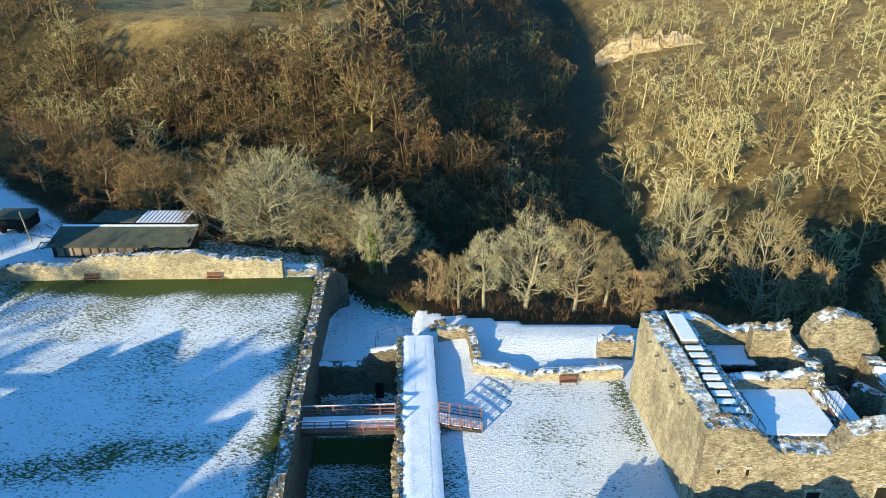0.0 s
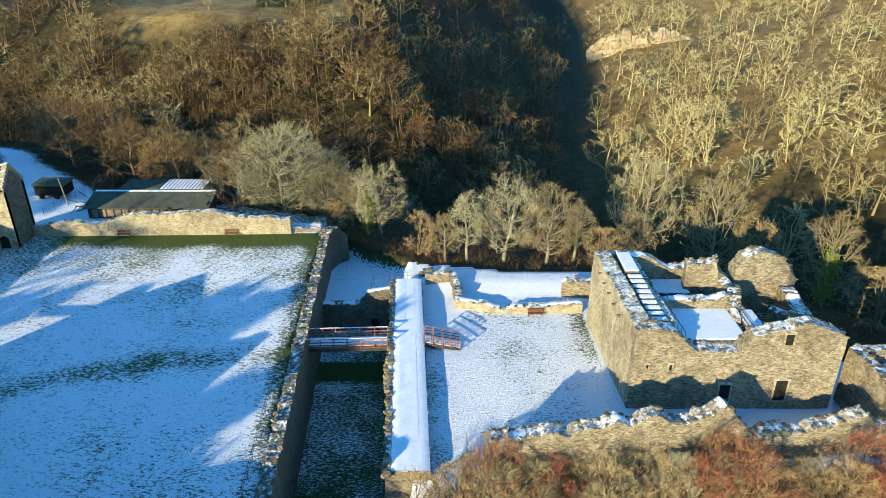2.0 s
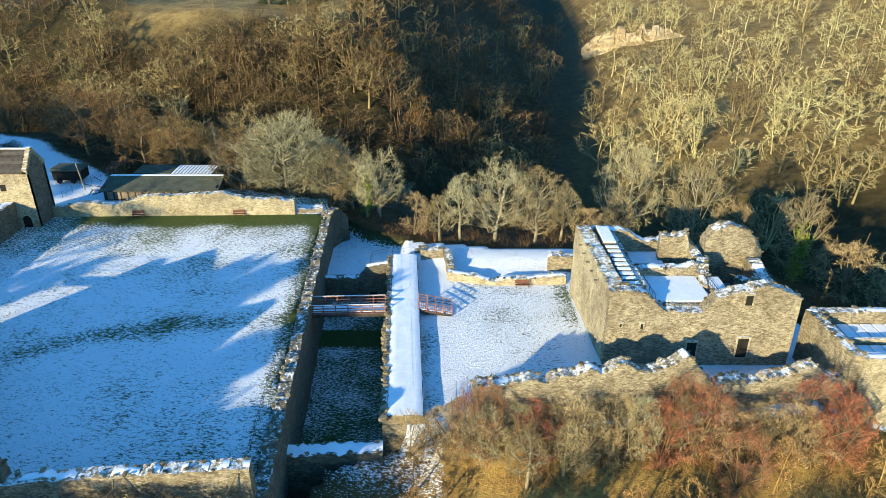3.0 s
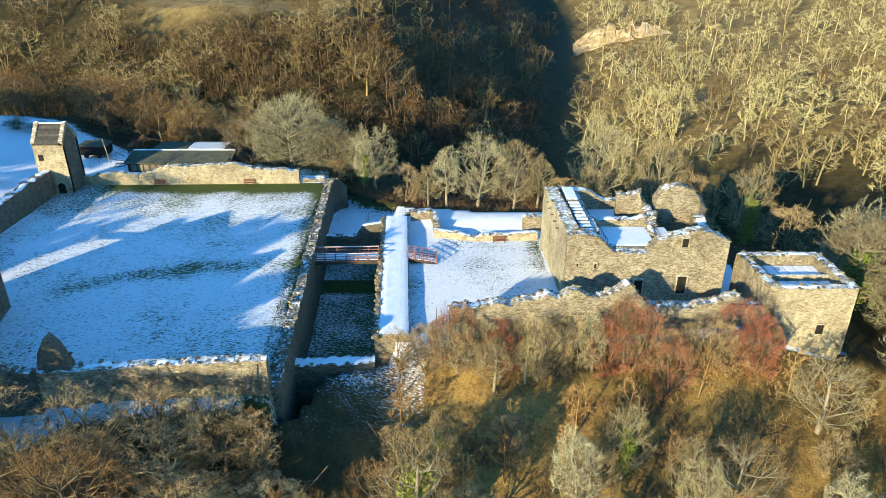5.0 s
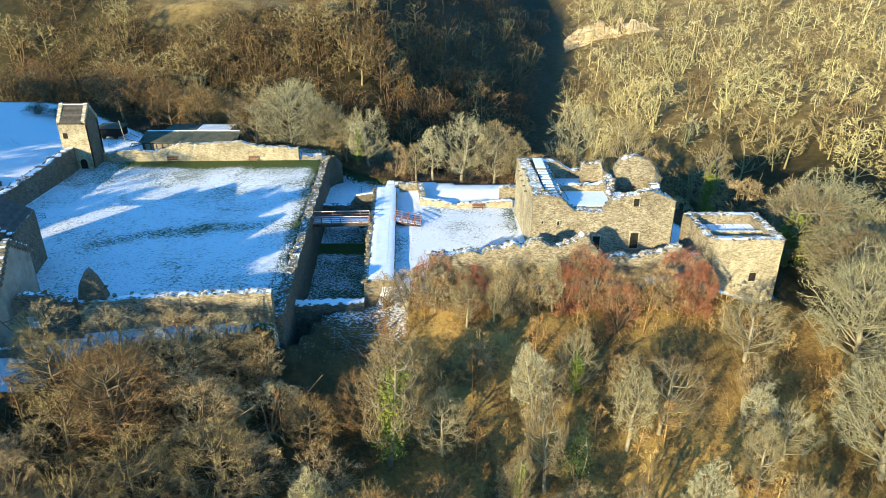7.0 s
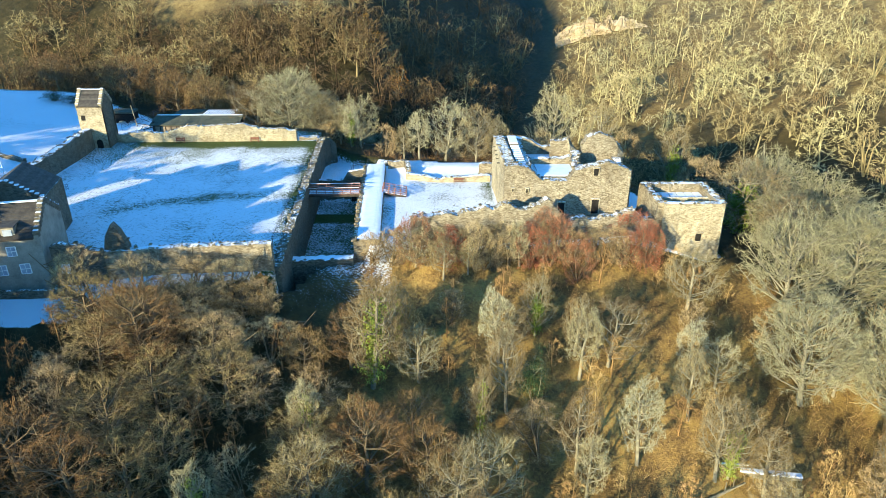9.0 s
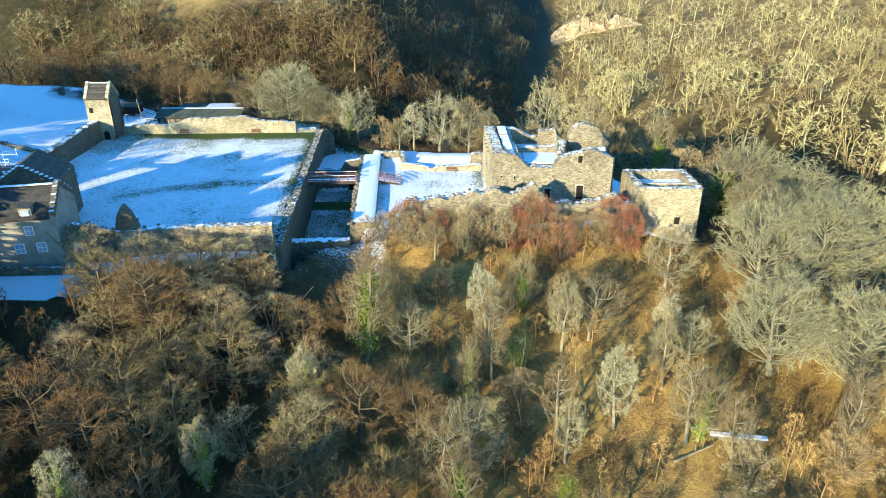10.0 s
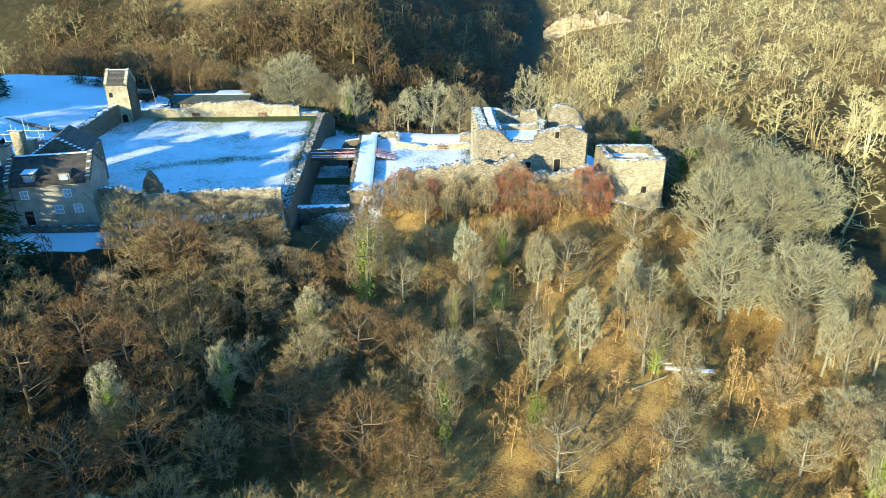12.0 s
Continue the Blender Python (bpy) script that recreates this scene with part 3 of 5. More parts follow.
def walkway():
    """The levelled top of the rampart, a raised snowy path with rubble sides."""
    w = wall_thing("walkway", "raised rampart walkway with trodden snow and rubble sides")
    V, F = [], []
    ys = np.arange(30.0, 64.4, 0.6)
    for y in ys:
        a = walk_x(y)
        c = a + 3.9
        for x, z in ((a - 0.1, -7.6), (a - 0.05, -3.5), (a, LEVEL - 0.05), (c, LEVEL - 0.05), (c + 0.05, LEVEL - 0.6), (c + 0.1, -2.6)):
            V.append((x + 0.10 * fbm(y, z, 3), y, z + 0.05 * fbm(x, y, 2)))
    for i in range(len(ys) - 1):
        for j in range(5):
            k = i * 6 + j
            F.append((k, k + 6, k + 7, k + 1))
    F.append(tuple(range(6)))
    F.append(tuple((len(ys) - 1) * 6 + j for j in reversed(range(6))))
    part("masonry", mesh_of("masonry", V, F, STONE), STONE, w)
    V, F, m = [], [], 9
    for i, y in enumerate(ys):
        a = walk_x(y) + 0.5
        c = walk_x(y) + 3.85
        for j in range(m):
            x = a + (c - a) * j / (m - 1)
            V.append((x, y, LEVEL + (0.10 + 0.05 * fbm(x * 1.2, y * 1.2, 6) if 0 < j < m - 1 else -0.02)))
    for i in range(len(ys) - 1):
        for j in range(m - 1):
            k = i * m + j
            F.append((k, k + m, k + m + 1, k + 1))
    part("snow_cover", mesh_of("snow_cover", V, [f[::-1] for f in F], SNOW, True), SNOW, w, "trodden snow on the walkway")
    for y in np.arange(29.5, 64.3, 0.36):
        if rs.random() < 0.85:
            lay_stone(w, walk_x(y) + rs.uniform(-0.05, 0.35), y, LEVEL + rs.uniform(-0.12, 0.08), 0.45)
    for y in np.arange(43, 48.5, 0.5):
        for z in (-1.0, -1.6, -2.2):
            lay_stone(w, walk_x(y) - 0.12, y + rs.uniform(-.2, .2), z + rs.uniform(-.2, .2), 0.5)


walkway()


# ---- the ruined tower ----
def tower():
    t = tagged(new("ruined_tower"), "roofless sandstone tower house with jagged wall tops and snow inside", "tower")
    B = -2.6
    # west range: outer face and the broad wall head
    ruin_wall(t, [(19.6, 55.6, B, 7.7), (19.9, 50, B, 7.6), (20.1, 44, B, 7.6), (20.3, 40.3, B, 7.4)], 1.8, STONE_PALE, "west_wall", 0.16, snow=0.45, stones=0.9)
    ruin_wall(t, [(22.9, 55.4, B, 6.9), (23.2, 47, B, 6.9), (23.3, 41.8, B, 6.9)], 1.0, STONE, "west_inner_wall", 0.15, snow=0.3, stones=0.5)
    part("wall_head", box(20.2, 40.2, 5.9, 23.2, 55.9, 7.0), STONE, t)
    # snowy roof strip and stepped slabs with snow
    part("roof_strip", box(21.1, 50.9, 7.0, 22.7, 55.6, 7.5, 0.05), STONE_GREY_SHADED, t)
    part("snow_cover", box(21.15, 51.0, 7.5, 22.65, 55.5, 7.66, 0.06), SNOW, t, "smooth snow on the roof strip")
    for k in range(10):
        y = 50.4 - k * 1.0
        z = 7.42 - 0.045 * k
        s = part("roof_slab", box(21.1 + 0.04 * k, y - 0.78, z - 0.25, 22.75 + 0.04 * k, y, z, 0.04), STONE_GREY_SHADED, t, "long stone roof slab")
        part("snow", box(21.2 + 0.04 * k, y - 0.70, z + 0.002, 22.66 + 0.04 * k, y - 0.08, z + 0.11, 0.04), SNOW, s)
        if k < 8:
            s = part("kerb_slab", box(20.55 + 0.04 * k, y - 0.6, z - 0.3, 21.0 + 0.04 * k, y + 0.1, z - 0.05, 0.04), STONE, t)
            part("snow", box(20.58 + 0.04 * k, y - 0.5, z - 0.048, 20.95 + 0.04 * k, y, z + 0.03, 0.03), SNOW, s)
    for k in range(5):
        part("corbel", box(18.55, 43.2 + 2.2 * k, 6.62, 18.95, 43.38 + 2.2 * k, 6.78, 0.02), STONE_GREY_SHADED, t)
    # south front
    ruin_wall(t, [(19.4, 40.2, B, 7.4), (21.5, 40.2, B, 7.5), (23.0, 40.2, B, 7.1), (24.4, 40.2, B, 6.1), (25.4, 40.2, B, 5.1), (29.2, 40.2, B, 5.0), (30.4, 40.2, B, 6.7), (31.6, 40.2, B, 7.2), (33.5, 40.2, B, 7.6),
                  (35.4, 40.2, B, 8.0), (37.2, 40.2, B, 7.5), (38.9, 40.2, B, 6.7)], 1.7, STONE, "south_wall", 0.22, snow=0.35, stones=1.0)
    for x, z0, z1, wd in ((28.5, -0.6, 1.5, 1.0), (33.8, -0.3, 2.0, 1.1), (33.5, 6.0, 7.1, 0.7), (23.0, 3.2, 3.8, 0.25), (20.8, 3.4, 3.8, 0.2)):
        # Dark block on the wall face, painting the shade inside the opening.
        part("window_opening", box(x - wd / 2, 39.18, z0, x + wd / 2, 39.5, z1), VOID, t, "dark opening through the front wall")
        for sx in (-1, 1):
            part("jamb", box(x + sx * wd / 2, 39.16, z0, x + sx * (wd / 2 + 0.18), 39.45, z1, 0.02), STONE_PALE, t)
        part("lintel", box(x - wd / 2 - 0.2, 39.15, z1, x + wd / 2 + 0.2, 39.45, z1 + 0.22, 0.02), STONE_PALE, t)
    # east, north and cross walls
    ruin_wall(t, [(38.6, 40.6, B, 6.6), (38.9, 44, B, 5.0), (39.3, 49, B, 4.2), (39.8, 53.0, B, 4.6)], 1.7, STONE, "east_wall", 0.5, snow=0.5, stones=0.8)
    ruin_wall(t, [(20.0, 56.0, B, 7.2), (22.6, 56.0, B, 7.3), (25.6, 56.0, B, 6.6), (27.5, 56.0, B, 5.6), (30, 56.0, B, 5.6), (34.5, 56.0, B, 4.4)], 1.5, STONE, "north_wall", 0.4, snow=0.9, stones=0.6)
    ruin_wall(t, [(24.0, 47.8, 0, 6.0), (27.5, 47.8, 0, 6.1), (29.2, 47.8, 0, 6.2), (31.0, 48.0, 0, 6.4)], 1.3, STONE, "cross_wall", 0.3, snow=0.9, stones=0.5)
    ruin_wall(t, [(28.4, 53.4, 0, 7.3), (29.6, 53.2, 0, 7.8), (31.4, 53, 0, 7.9), (32.3, 52.6, 0, 6.0), (32.6, 51.4, 0, 5.6), (32.4, 49.6, 0, 6.6), (31.8, 48.0, 0, 6.2), (31.4, 46.6, 0, 5.3)], 1.5, STONE, "spine_wall", 0.8, snow=0.25, stones=1.3, stone_size=0.34)
    ruin_wall(t, [(31.3, 46.4, 0, 5.6), (31.0, 44.6, 0, 5.4)], 0.8, STONE_PALE, "parapet", 0.2, snow=0.9, stones=0.4)
    ruin_wall(t, [(34.0, 54.2, -1, 6.6), (34.8, 54.2, -1, 7.8), (36.2, 54.3, -1, 8.5), (37.6, 54.4, -1, 8.5), (39.4, 54.5, -1, 7.6), (40.6, 54.4, -1, 6.0), (40.9, 54.0, -1, 4.6)], 1.9, STONE, "gable", 0.3, snow=0.5, stones=1.3, stone_size=0.34)
    ruin_wall(t, [(37.0, 50.0, -1, 3.6), (38.3, 48.2, -1, 3.9), (38.6, 46.0, -1, 4.4)], 1.2, STONE, "broken_wall", 0.5, snow=0.9, stones=0.8)
    part("chimney_stub", box(36.2, 44.6, 2.0, 36.9, 45.2, 6.2, 0.05), STONE_PALE, t)
    part("lower_floor", box(23.5, 41.0, 0.4, 38.2, 55.5, 0.9), STONE_GREY_SHADED, t)
    part("hall_floor", box(23.7, 41.0, 4.6, 31.0, 47.2, 5.1), STONE_GREY_SHADED, t)
    part("snow_cover", box(23.9, 41.4, 5.1, 30.8, 47.1, 5.26, 0.05), SNOW, t, "untrodden snow on the hall floor")
    part("far_floor", box(24.0, 51.8, 4.0, 29.0, 55.2, 4.3), STONE_GREY_SHADED, t)
    part("snow_cover", box(24.1, 51.9, 4.3, 28.8, 55.1, 4.42, 0.05), SNOW, t)
    deck = part("deck", box(31.6, 41.2, 4.95, 33.4, 47.0, 5.15), TIMBER, t, "timber viewing deck under snow")
    part("snow", box(31.65, 41.3, 5.15, 33.35, 46.9, 5.24, 0.03), SNOW, deck)
    rail = part("railing", bar((31.5, 41.2, 6.2), (31.5, 46.8, 6.2), 0.04), METAL, t, "dark metal railing")
    part("mid_rail", bar((31.5, 41.2, 5.7), (31.5, 46.8, 5.7), 0.03), METAL, rail)
    for k in range(12):
        part("baluster", bar((31.5, 41.2 + 0.51 * k, 5.1), (31.5, 41.2 + 0.51 * k, 6.2), 0.025), METAL, rail)
    rail = part("railing", bar((24.6, 41.0, 6.2), (24.4, 45.5, 6.2), 0.04), METAL, t)
    for k in range(5):
        part("baluster", bar((24.6, 41.0 + 1.1 * k, 5.1), (24.6, 41.0 + 1.1 * k, 6.2), 0.025), METAL, rail)


tower()


def corner_tower():
    t = tagged(new("corner_tower"), "squat square stone tower with snow on its sunken roof", "tower")
    B = -8.0
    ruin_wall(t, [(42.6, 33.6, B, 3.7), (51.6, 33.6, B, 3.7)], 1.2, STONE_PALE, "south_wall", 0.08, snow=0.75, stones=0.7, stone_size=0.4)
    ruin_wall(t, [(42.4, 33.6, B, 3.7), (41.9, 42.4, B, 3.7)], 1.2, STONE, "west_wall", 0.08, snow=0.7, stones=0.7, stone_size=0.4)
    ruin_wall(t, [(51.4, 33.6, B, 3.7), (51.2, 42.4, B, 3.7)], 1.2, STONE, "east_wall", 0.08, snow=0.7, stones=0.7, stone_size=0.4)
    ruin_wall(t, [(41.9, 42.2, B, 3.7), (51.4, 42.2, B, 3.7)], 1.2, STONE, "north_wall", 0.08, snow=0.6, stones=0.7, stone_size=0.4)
    part("roof_deck", box(42.8, 34.1, 2.0, 50.9, 41.7, 2.3), STONE_GREY_SHADED, t)
    for r, (y0, y1) in enumerate(((34.4, 37.4), (38.2, 41.4))):
        for k in range(6):
            x0 = 43.1 + 1.28 * k
            part("snow_panel", box(x0, y0, 2.3, x0 + 1.16, y1, 2.42 + 0.02 * (k % 2), 0.04), SNOW, t)
    part("cross_beam", box(42.9, 37.6, 2.3, 50.8, 38.0, 3.0, 0.04), STONE_PALE, t)
    part("window_opening", box(47.9, 32.86, -2.2, 48.7, 33.2, -1.0), VOID, t, "small dark window")
    part("lintel", box(47.7, 32.84, -1.0, 48.9, 33.15, -0.75, 0.02), STONE_PALE, t)


corner_tower()


# ---- bridges and rails ----
def bridge():
    b = tagged(new("timber_bridge"), "reddish timber footbridge with plank rails over the ditch", "bridge")
    x0, x1, y0, y1 = -14.6, -4.3, 46.9, 49.1
    for y in (y0, (y0 + y1) / 2, y1):
        part("beam", box(x0, y - 0.15, -0.62, x1, y + 0.15, -0.22, 0.02), DARKWOOD, b)
    n = 52
    for k in range(n):
        x = x0 + (x1 - x0) * k / n
        part("plank", box(x + 0.01, y0 - 0.1, -0.22, x + 0.19, y1 + 0.1, -0.16), TIMBER, b)
    part("snow_cover", box(x0 + 0.3, y0 + 0.25, -0.16, x1, y1 - 0.2, -0.10, 0.02), SNOW, b, "trodden snow on the planks")
    for y in (y0, y1):
        for k in range(8):
            x = x0 + 0.1 + (x1 - x0 - 0.2) * k / 7
            part("post", box(x - 0.06, y - 0.06, -0.5, x + 0.06, y + 0.06, 0.95, 0.01), TIMBER, b)
        for z in (0.15, 0.5, 0.92):
            r = part("rail", box(x0, y - 0.045, z - 0.07, x1, y + 0.045, z + 0.05, 0.01), TIMBER, b)
            if z > 0.9:
                part("snow", box(x0 + 0.1, y - 0.04, z + 0.05, x1 - 0.1, y + 0.04, z + 0.09), SNOW, r)
    b.matrix_basis = Matrix.Translation((-4.3, 50.0, LEVEL + 0.05)) @ Matrix.Rotation(radians(2.5), 4, "Z") @ Matrix.Translation((4.3, -48.0, 0))
    s = tagged(new("timber_steps"), "short timber ramp with plank rails down to the court", "ramp")
    a, c = Vector((-0.4, 0, LEVEL - 0.1)), Vector((3.6, 0, -1.35))
    for y in (49.5, 51.4):
        part("stringer", bar((a.x, y, a.z - 0.2), (c.x, y, c.z - 0.1), 0.16, sides=4), DARKWOOD, s)
        for z in (0.35, 0.7, 1.08):
            part("rail", bar((a.x, y, a.z + z), (c.x, y, c.z + z), 0.06, sides=4), TIMBER, s)
        for k in range(5):
            p = a.lerp(c, k / 4)
            part("post", box(p.x - 0.06, y - 0.06, p.z - 0.3, p.x + 0.06, y + 0.06, p.z + 1.1), TIMBER, s)
    for k in range(15):
        p = a.lerp(c, (k + 0.5) / 15)
        tr = part("tread", box(p.x - 0.13, 49.45, p.z - 0.05, p.x + 0.13, 51.45, p.z, 0.0), TIMBER, s)
        part("snow", box(p.x - 0.12, 49.7, p.z, p.x + 0.12, 51.2, p.z + 0.05), SNOW, tr)


bridge()


def rail_fence(name, label, pts, high=1.1, gap=2.0, rails=(1.0, 0.55), r=0.022):
    f = tagged(new(name), label, "railing")
    pp = along([(*p, 0) for p in pts], gap)
    for p in pp:
        part("post", bar((p[0], p[1], p[2] - 0.2), (p[0], p[1], p[2] + high), r * 1.4, sides=5), METAL, f)
    for h in rails:
        for p, q in zip(pp, pp[1:]):
            part("rail", bar((p[0], p[1], p[2] + h * high), (q[0], q[1], q[2] + h * high), r, sides=4), METAL, f)
    return f


LV = 0.65
rail_fence("edge_railing", "thin dark metal railing along the ditch edge", [(scarp_x(y) - 1.5, y, LV) for y in (20, 30, 40, 47.8)])
rail_fence("edge_railing", "thin dark metal railing along the ditch edge", [(scarp_x(y) - 1.5, y, LV) for y in (51.5, 58, 66)])
rail_fence("walkway_railing", "thin metal railing along the rampart walkway", [(walk_x(y) + 0.55, y, LEVEL) for y in (31, 40, 48.2)], r=0.012, rails=(1.0,))
rail_fence("walkway_railing", "thin metal railing along the rampart walkway", [(walk_x(y) + 0.55, y, LEVEL) for y in (51.8, 57, 64.0)] + [(walk_x(64.0) + 3.6, 64.2, LEVEL)], r=0.012)
rail_fence("stair_railing", "small metal railing beside the broken steps", [(-7.6, 64.4, -2.0), (-7.4, 66.0, -2.0), (-5.4, 66.2, -1.6)])
rail_fence("lawn_railing", "grey metal railing round a cellar stair", [(-57.8, 46.5, 0.6), (-53.0, 47.5, 0.6), (-53.6, 43.5, 0.6), (-57.9, 42.5, 0.6)], rails=(1.0, 0.66, 0.33))
rail_fence("yard_fence", "dark post and rail fence in the snowy yard", [(-57.5, 80, 2.0), (-55.0, 88, 2.3), (-53.5, 96, 2.5)], rails=(0.95, 0.65, 0.35))


def bench(x, y, z, turn):
    b = thing("bench", "rust-red slatted bench against the wall", "bench", (x, y, z), turn, "benches along the walls")
    for k in range(3):
        part("seat_slat", box(-0.9, -0.5 + 0.15 * k, 0.42, 0.9, -0.38 + 0.15 * k, 0.47), RUST, b)
        part("back_slat", box(-0.9, -0.05, 0.55 + 0.15 * k, 0.9, 0.0, 0.67 + 0.15 * k), RUST, b)
    for sx in (-0.8, 0.8):
        part("leg", box(sx - 0.04, -0.5, -0.1, sx + 0.04, -0.42, 0.42), RUST, b)
        part("leg", box(sx - 0.04, -0.06, -0.1, sx + 0.04, 0.02, 1.0), RUST, b)


bench(-28.4, 75.0, 0.85, 0)
bench(-43.5, 74.7, 0.85, 0)
bench(12.8, 57.3, -1.75, 0)


# ---- buildings round the lawn ----
def slated_roof(parent, x0, x1, ya, za, yb, zb, name="roof"):
    """One slope of a slated roof from the eave (ya, za) up to the ridge (yb, zb), in overlapping courses."""
    def slab(p, q, thick):
        bm = bmesh.new()
        v = [bm.verts.new((x, y, z + dz)) for dz in (0, -thick) for x, (y, z) in ((x0, p), (x1, p), (x1, q), (x0, q))]
        for f in ((0, 1, 2, 3), (7, 6, 5, 4), (0, 4, 5, 1), (1, 5, 6, 2), (2, 6, 7, 3), (3, 7, 4, 0)):
            bm.faces.new([v[i] for i in f])
        bmesh.ops.recalc_face_normals(bm, faces=bm.faces[:])
        return bm

    roof = part(name, slab((ya, za - 0.06), (yb, zb - 0.06), 0.12), DARKWOOD, parent)
    n = max(4, round(math.hypot(yb - ya, zb - za) / 0.45))
    for k in range(n):
        a, c = k / n, min((k + 1.12) / n, 1)
        part("slate_course", slab((ya + (yb - ya) * a, za + (zb - za) * a + 0.05), (ya + (yb - ya) * c, za + (zb - za) * c + 0.01), 0.05), SLATE, roof)
    return roof


def gable_wall(x, y0, y1, z0, ze, zr, thick=0.5):
    bm = bmesh.new()
    ring = [(y0, z0), (y1, z0), (y1, ze), ((y0 + y1) / 2, zr), (y0, ze)]
    a = [bm.verts.new((x - thick / 2, y, z)) for y, z in ring]
    b = [bm.verts.new((x + thick / 2, y, z)) for y, z in ring]
    bm.faces.new(a)
    bm.faces.new(b[::-1])
    for i in range(5):
        bm.faces.new((a[i], b[i], b[(i + 1) % 5], a[(i + 1) % 5]))
    bmesh.ops.recalc_face_normals(bm, faces=bm.faces[:])
    return bm


def crow_steps(parent, x, y0, y1, ze, zr, material, n=8):
    for side in (0, 1):
        for k in range(n):
            t = k / n
            y = y0 + (y1 - y0) / 2 * t if side == 0 else y1 - (y1 - y0) / 2 * t
            dy = (y1 - y0) / 2 / n * (1 if side == 0 else -1)
            z = ze + (zr - ze) * t
            s = part("crow_step", box(x - 0.34, min(y, y + dy), z - 0.3, x + 0.34, max(y, y + dy), z + (zr - ze) / n + 0.12, 0.02), material, parent)
            if k % 2 == 0:
                part("snow", box(x - 0.28, min(y, y + dy) + 0.05, z + (zr - ze) / n + 0.12, x + 0.28, max(y, y + dy) - 0.05, z + (zr - ze) / n + 0.18), SNOW, s)


def window(parent, x, y, z, w, h, bars=2):
    f = part("window", box(x - w / 2, y - 0.06, z - h / 2, x + w / 2, y + 0.02, z + h / 2), GLASS, parent, "white-framed sash window")
    for sx in (-1, 1):
        part("frame", box(x + sx * w / 2 - 0.05, y - 0.1, z - h / 2, x + sx * w / 2 + 0.05, y, z + h / 2), WHITE, f)
    for k in range(bars + 1):
        zz = z - h / 2 + h * k / bars
        part("frame", box(x - w / 2, y - 0.09, zz - 0.04, x + w / 2, y, zz + 0.04), WHITE, f)
    part("frame", box(x - 0.025, y - 0.085, z - h / 2, x + 0.025, y, z + h / 2), WHITE, f)


def house():
    h = tagged(new("house"), "harled stone house with slate roof, dormers and white windows", "house")
    x0, x1, y0, y1, ze, zr = -49.6, -38.8, 14.0, 23.0, 7.3, 10.2
    part("front_wall", box(x0, y0, -1, x1, y0 + 0.6, ze), HARL, h)
    part("back_wall", box(x0, y1 - 0.6, -1, x1, y1, ze), HARL, h)
    for x in (x0, x1):
        part("gable", gable_wall(x, y0 - 0.05, y1 + 0.05, -1, ze + 0.1, zr + 0.2), HARL, h)
        crow_steps(h, x, y0, y1, ze + 0.2, zr + 0.2, STONE_GREY_SHADED)
    slated_roof(h, x0 + 0.3, x1 - 0.3, y0 - 0.25, ze - 0.1, 18.5, zr)
    slated_roof(h, x0 + 0.3, x1 - 0.3, y1 + 0.25, ze - 0.1, 18.5, zr)
    part("ridge_snow", box(x0 + 0.4, 18.2, zr, x1 - 0.4, 18.75, zr + 0.14, 0.05), SNOW, h, "line of snow on the ridge")
    for x, z, w, hh in ((-47.6, 5.7, 1.0, 1.2), (-41.9, 5.6, 1.0, 1.2), (-43.5, 3.2, 1.1, 1.3), (-40.9, 3.2, 1.1, 1.3)):
        window(h, x, y0, z, w, hh)
    part("door", box(-48.2, y0 - 0.05, 0.0, -47.1, y0 + 0.1, 3.2), VOID, h, "dark doorway")
    part("downpipe", bar((-49.2, y0 - 0.12, 0), (-49.2, y0 - 0.12, ze), 0.07), METAL, h)
    for x, lit in ((-46.6, True), (-41.9, False)):
        d = part("dormer", box(x - 0.75, 14.3, 7.2, x + 0.75, 16.2, 8.6, 0.03), HARL, h, "small boxed dormer")
        part("dormer_window", box(x - 0.5, 14.2, 7.45, x + 0.5, 14.32, 8.3), GLASS, d)
        part("dormer_roof", box(x - 0.95, 14.0, 8.6, x + 0.95, 16.6, 8.75, 0.03), SLATE, d)
        if lit:
            part("snow", box(x - 0.9, 14.05, 8.75, x + 0.9, 16.3, 8.87, 0.04), SNOW, d)
    c = part("chimney", box(-50.9, 17.7, 8.6, -49.5, 19.3, 12.0, 0.05), HARL, h, "broad harled chimney stack")
    part("cope", box(-51.05, 17.55, 12.0, -49.35, 19.45, 12.25, 0.03), STONE_GREY_SHADED, c)
    for y in (18.1, 18.9):
        part("pot", bar((-50.2, y, 12.25), (-50.2, y, 12.9), 0.17), VOID, c)
    swing = Matrix.Translation((-38.8, 14, 0)) @ Matrix.Rotation(radians(12), 4, "Z") @ Matrix.Translation((38.8, -14, 0))
    h.matrix_basis = swing
    a = tagged(new("house_annex"), "lower slate-roofed wing joined to the house", "house")
    part("front_wall", box(-60, 14.4, -1, -50.0, 15, 6.4), HARL, a)
    part("back_wall", box(-60, 22, -1, -50.0, 22.6, 6.4), HARL, a)
    part("gable", gable_wall(-60, 14.3, 22.7, -1, 6.4, 9.2), HARL, a)
    slated_roof(a, -60, -50.2, 14.1, 6.3, 18.5, 9.0)
    slated_roof(a, -60, -50.2, 22.9, 6.3, 18.5, 9.0)
    part("ridge_snow", box(-59.8, 18.25, 9.0, -51.2, 18.75, 9.12, 0.04), SNOW, a)
    a.matrix_basis = swing
    b = tagged(new("outbuilding"), "dark-roofed outbuilding with snow edging behind the house", "building")
    part("front_gable", gable_wall(0, -4.2, 4.2, -1, 7.6, 10.3), STONE_GREY_SHADED, b)
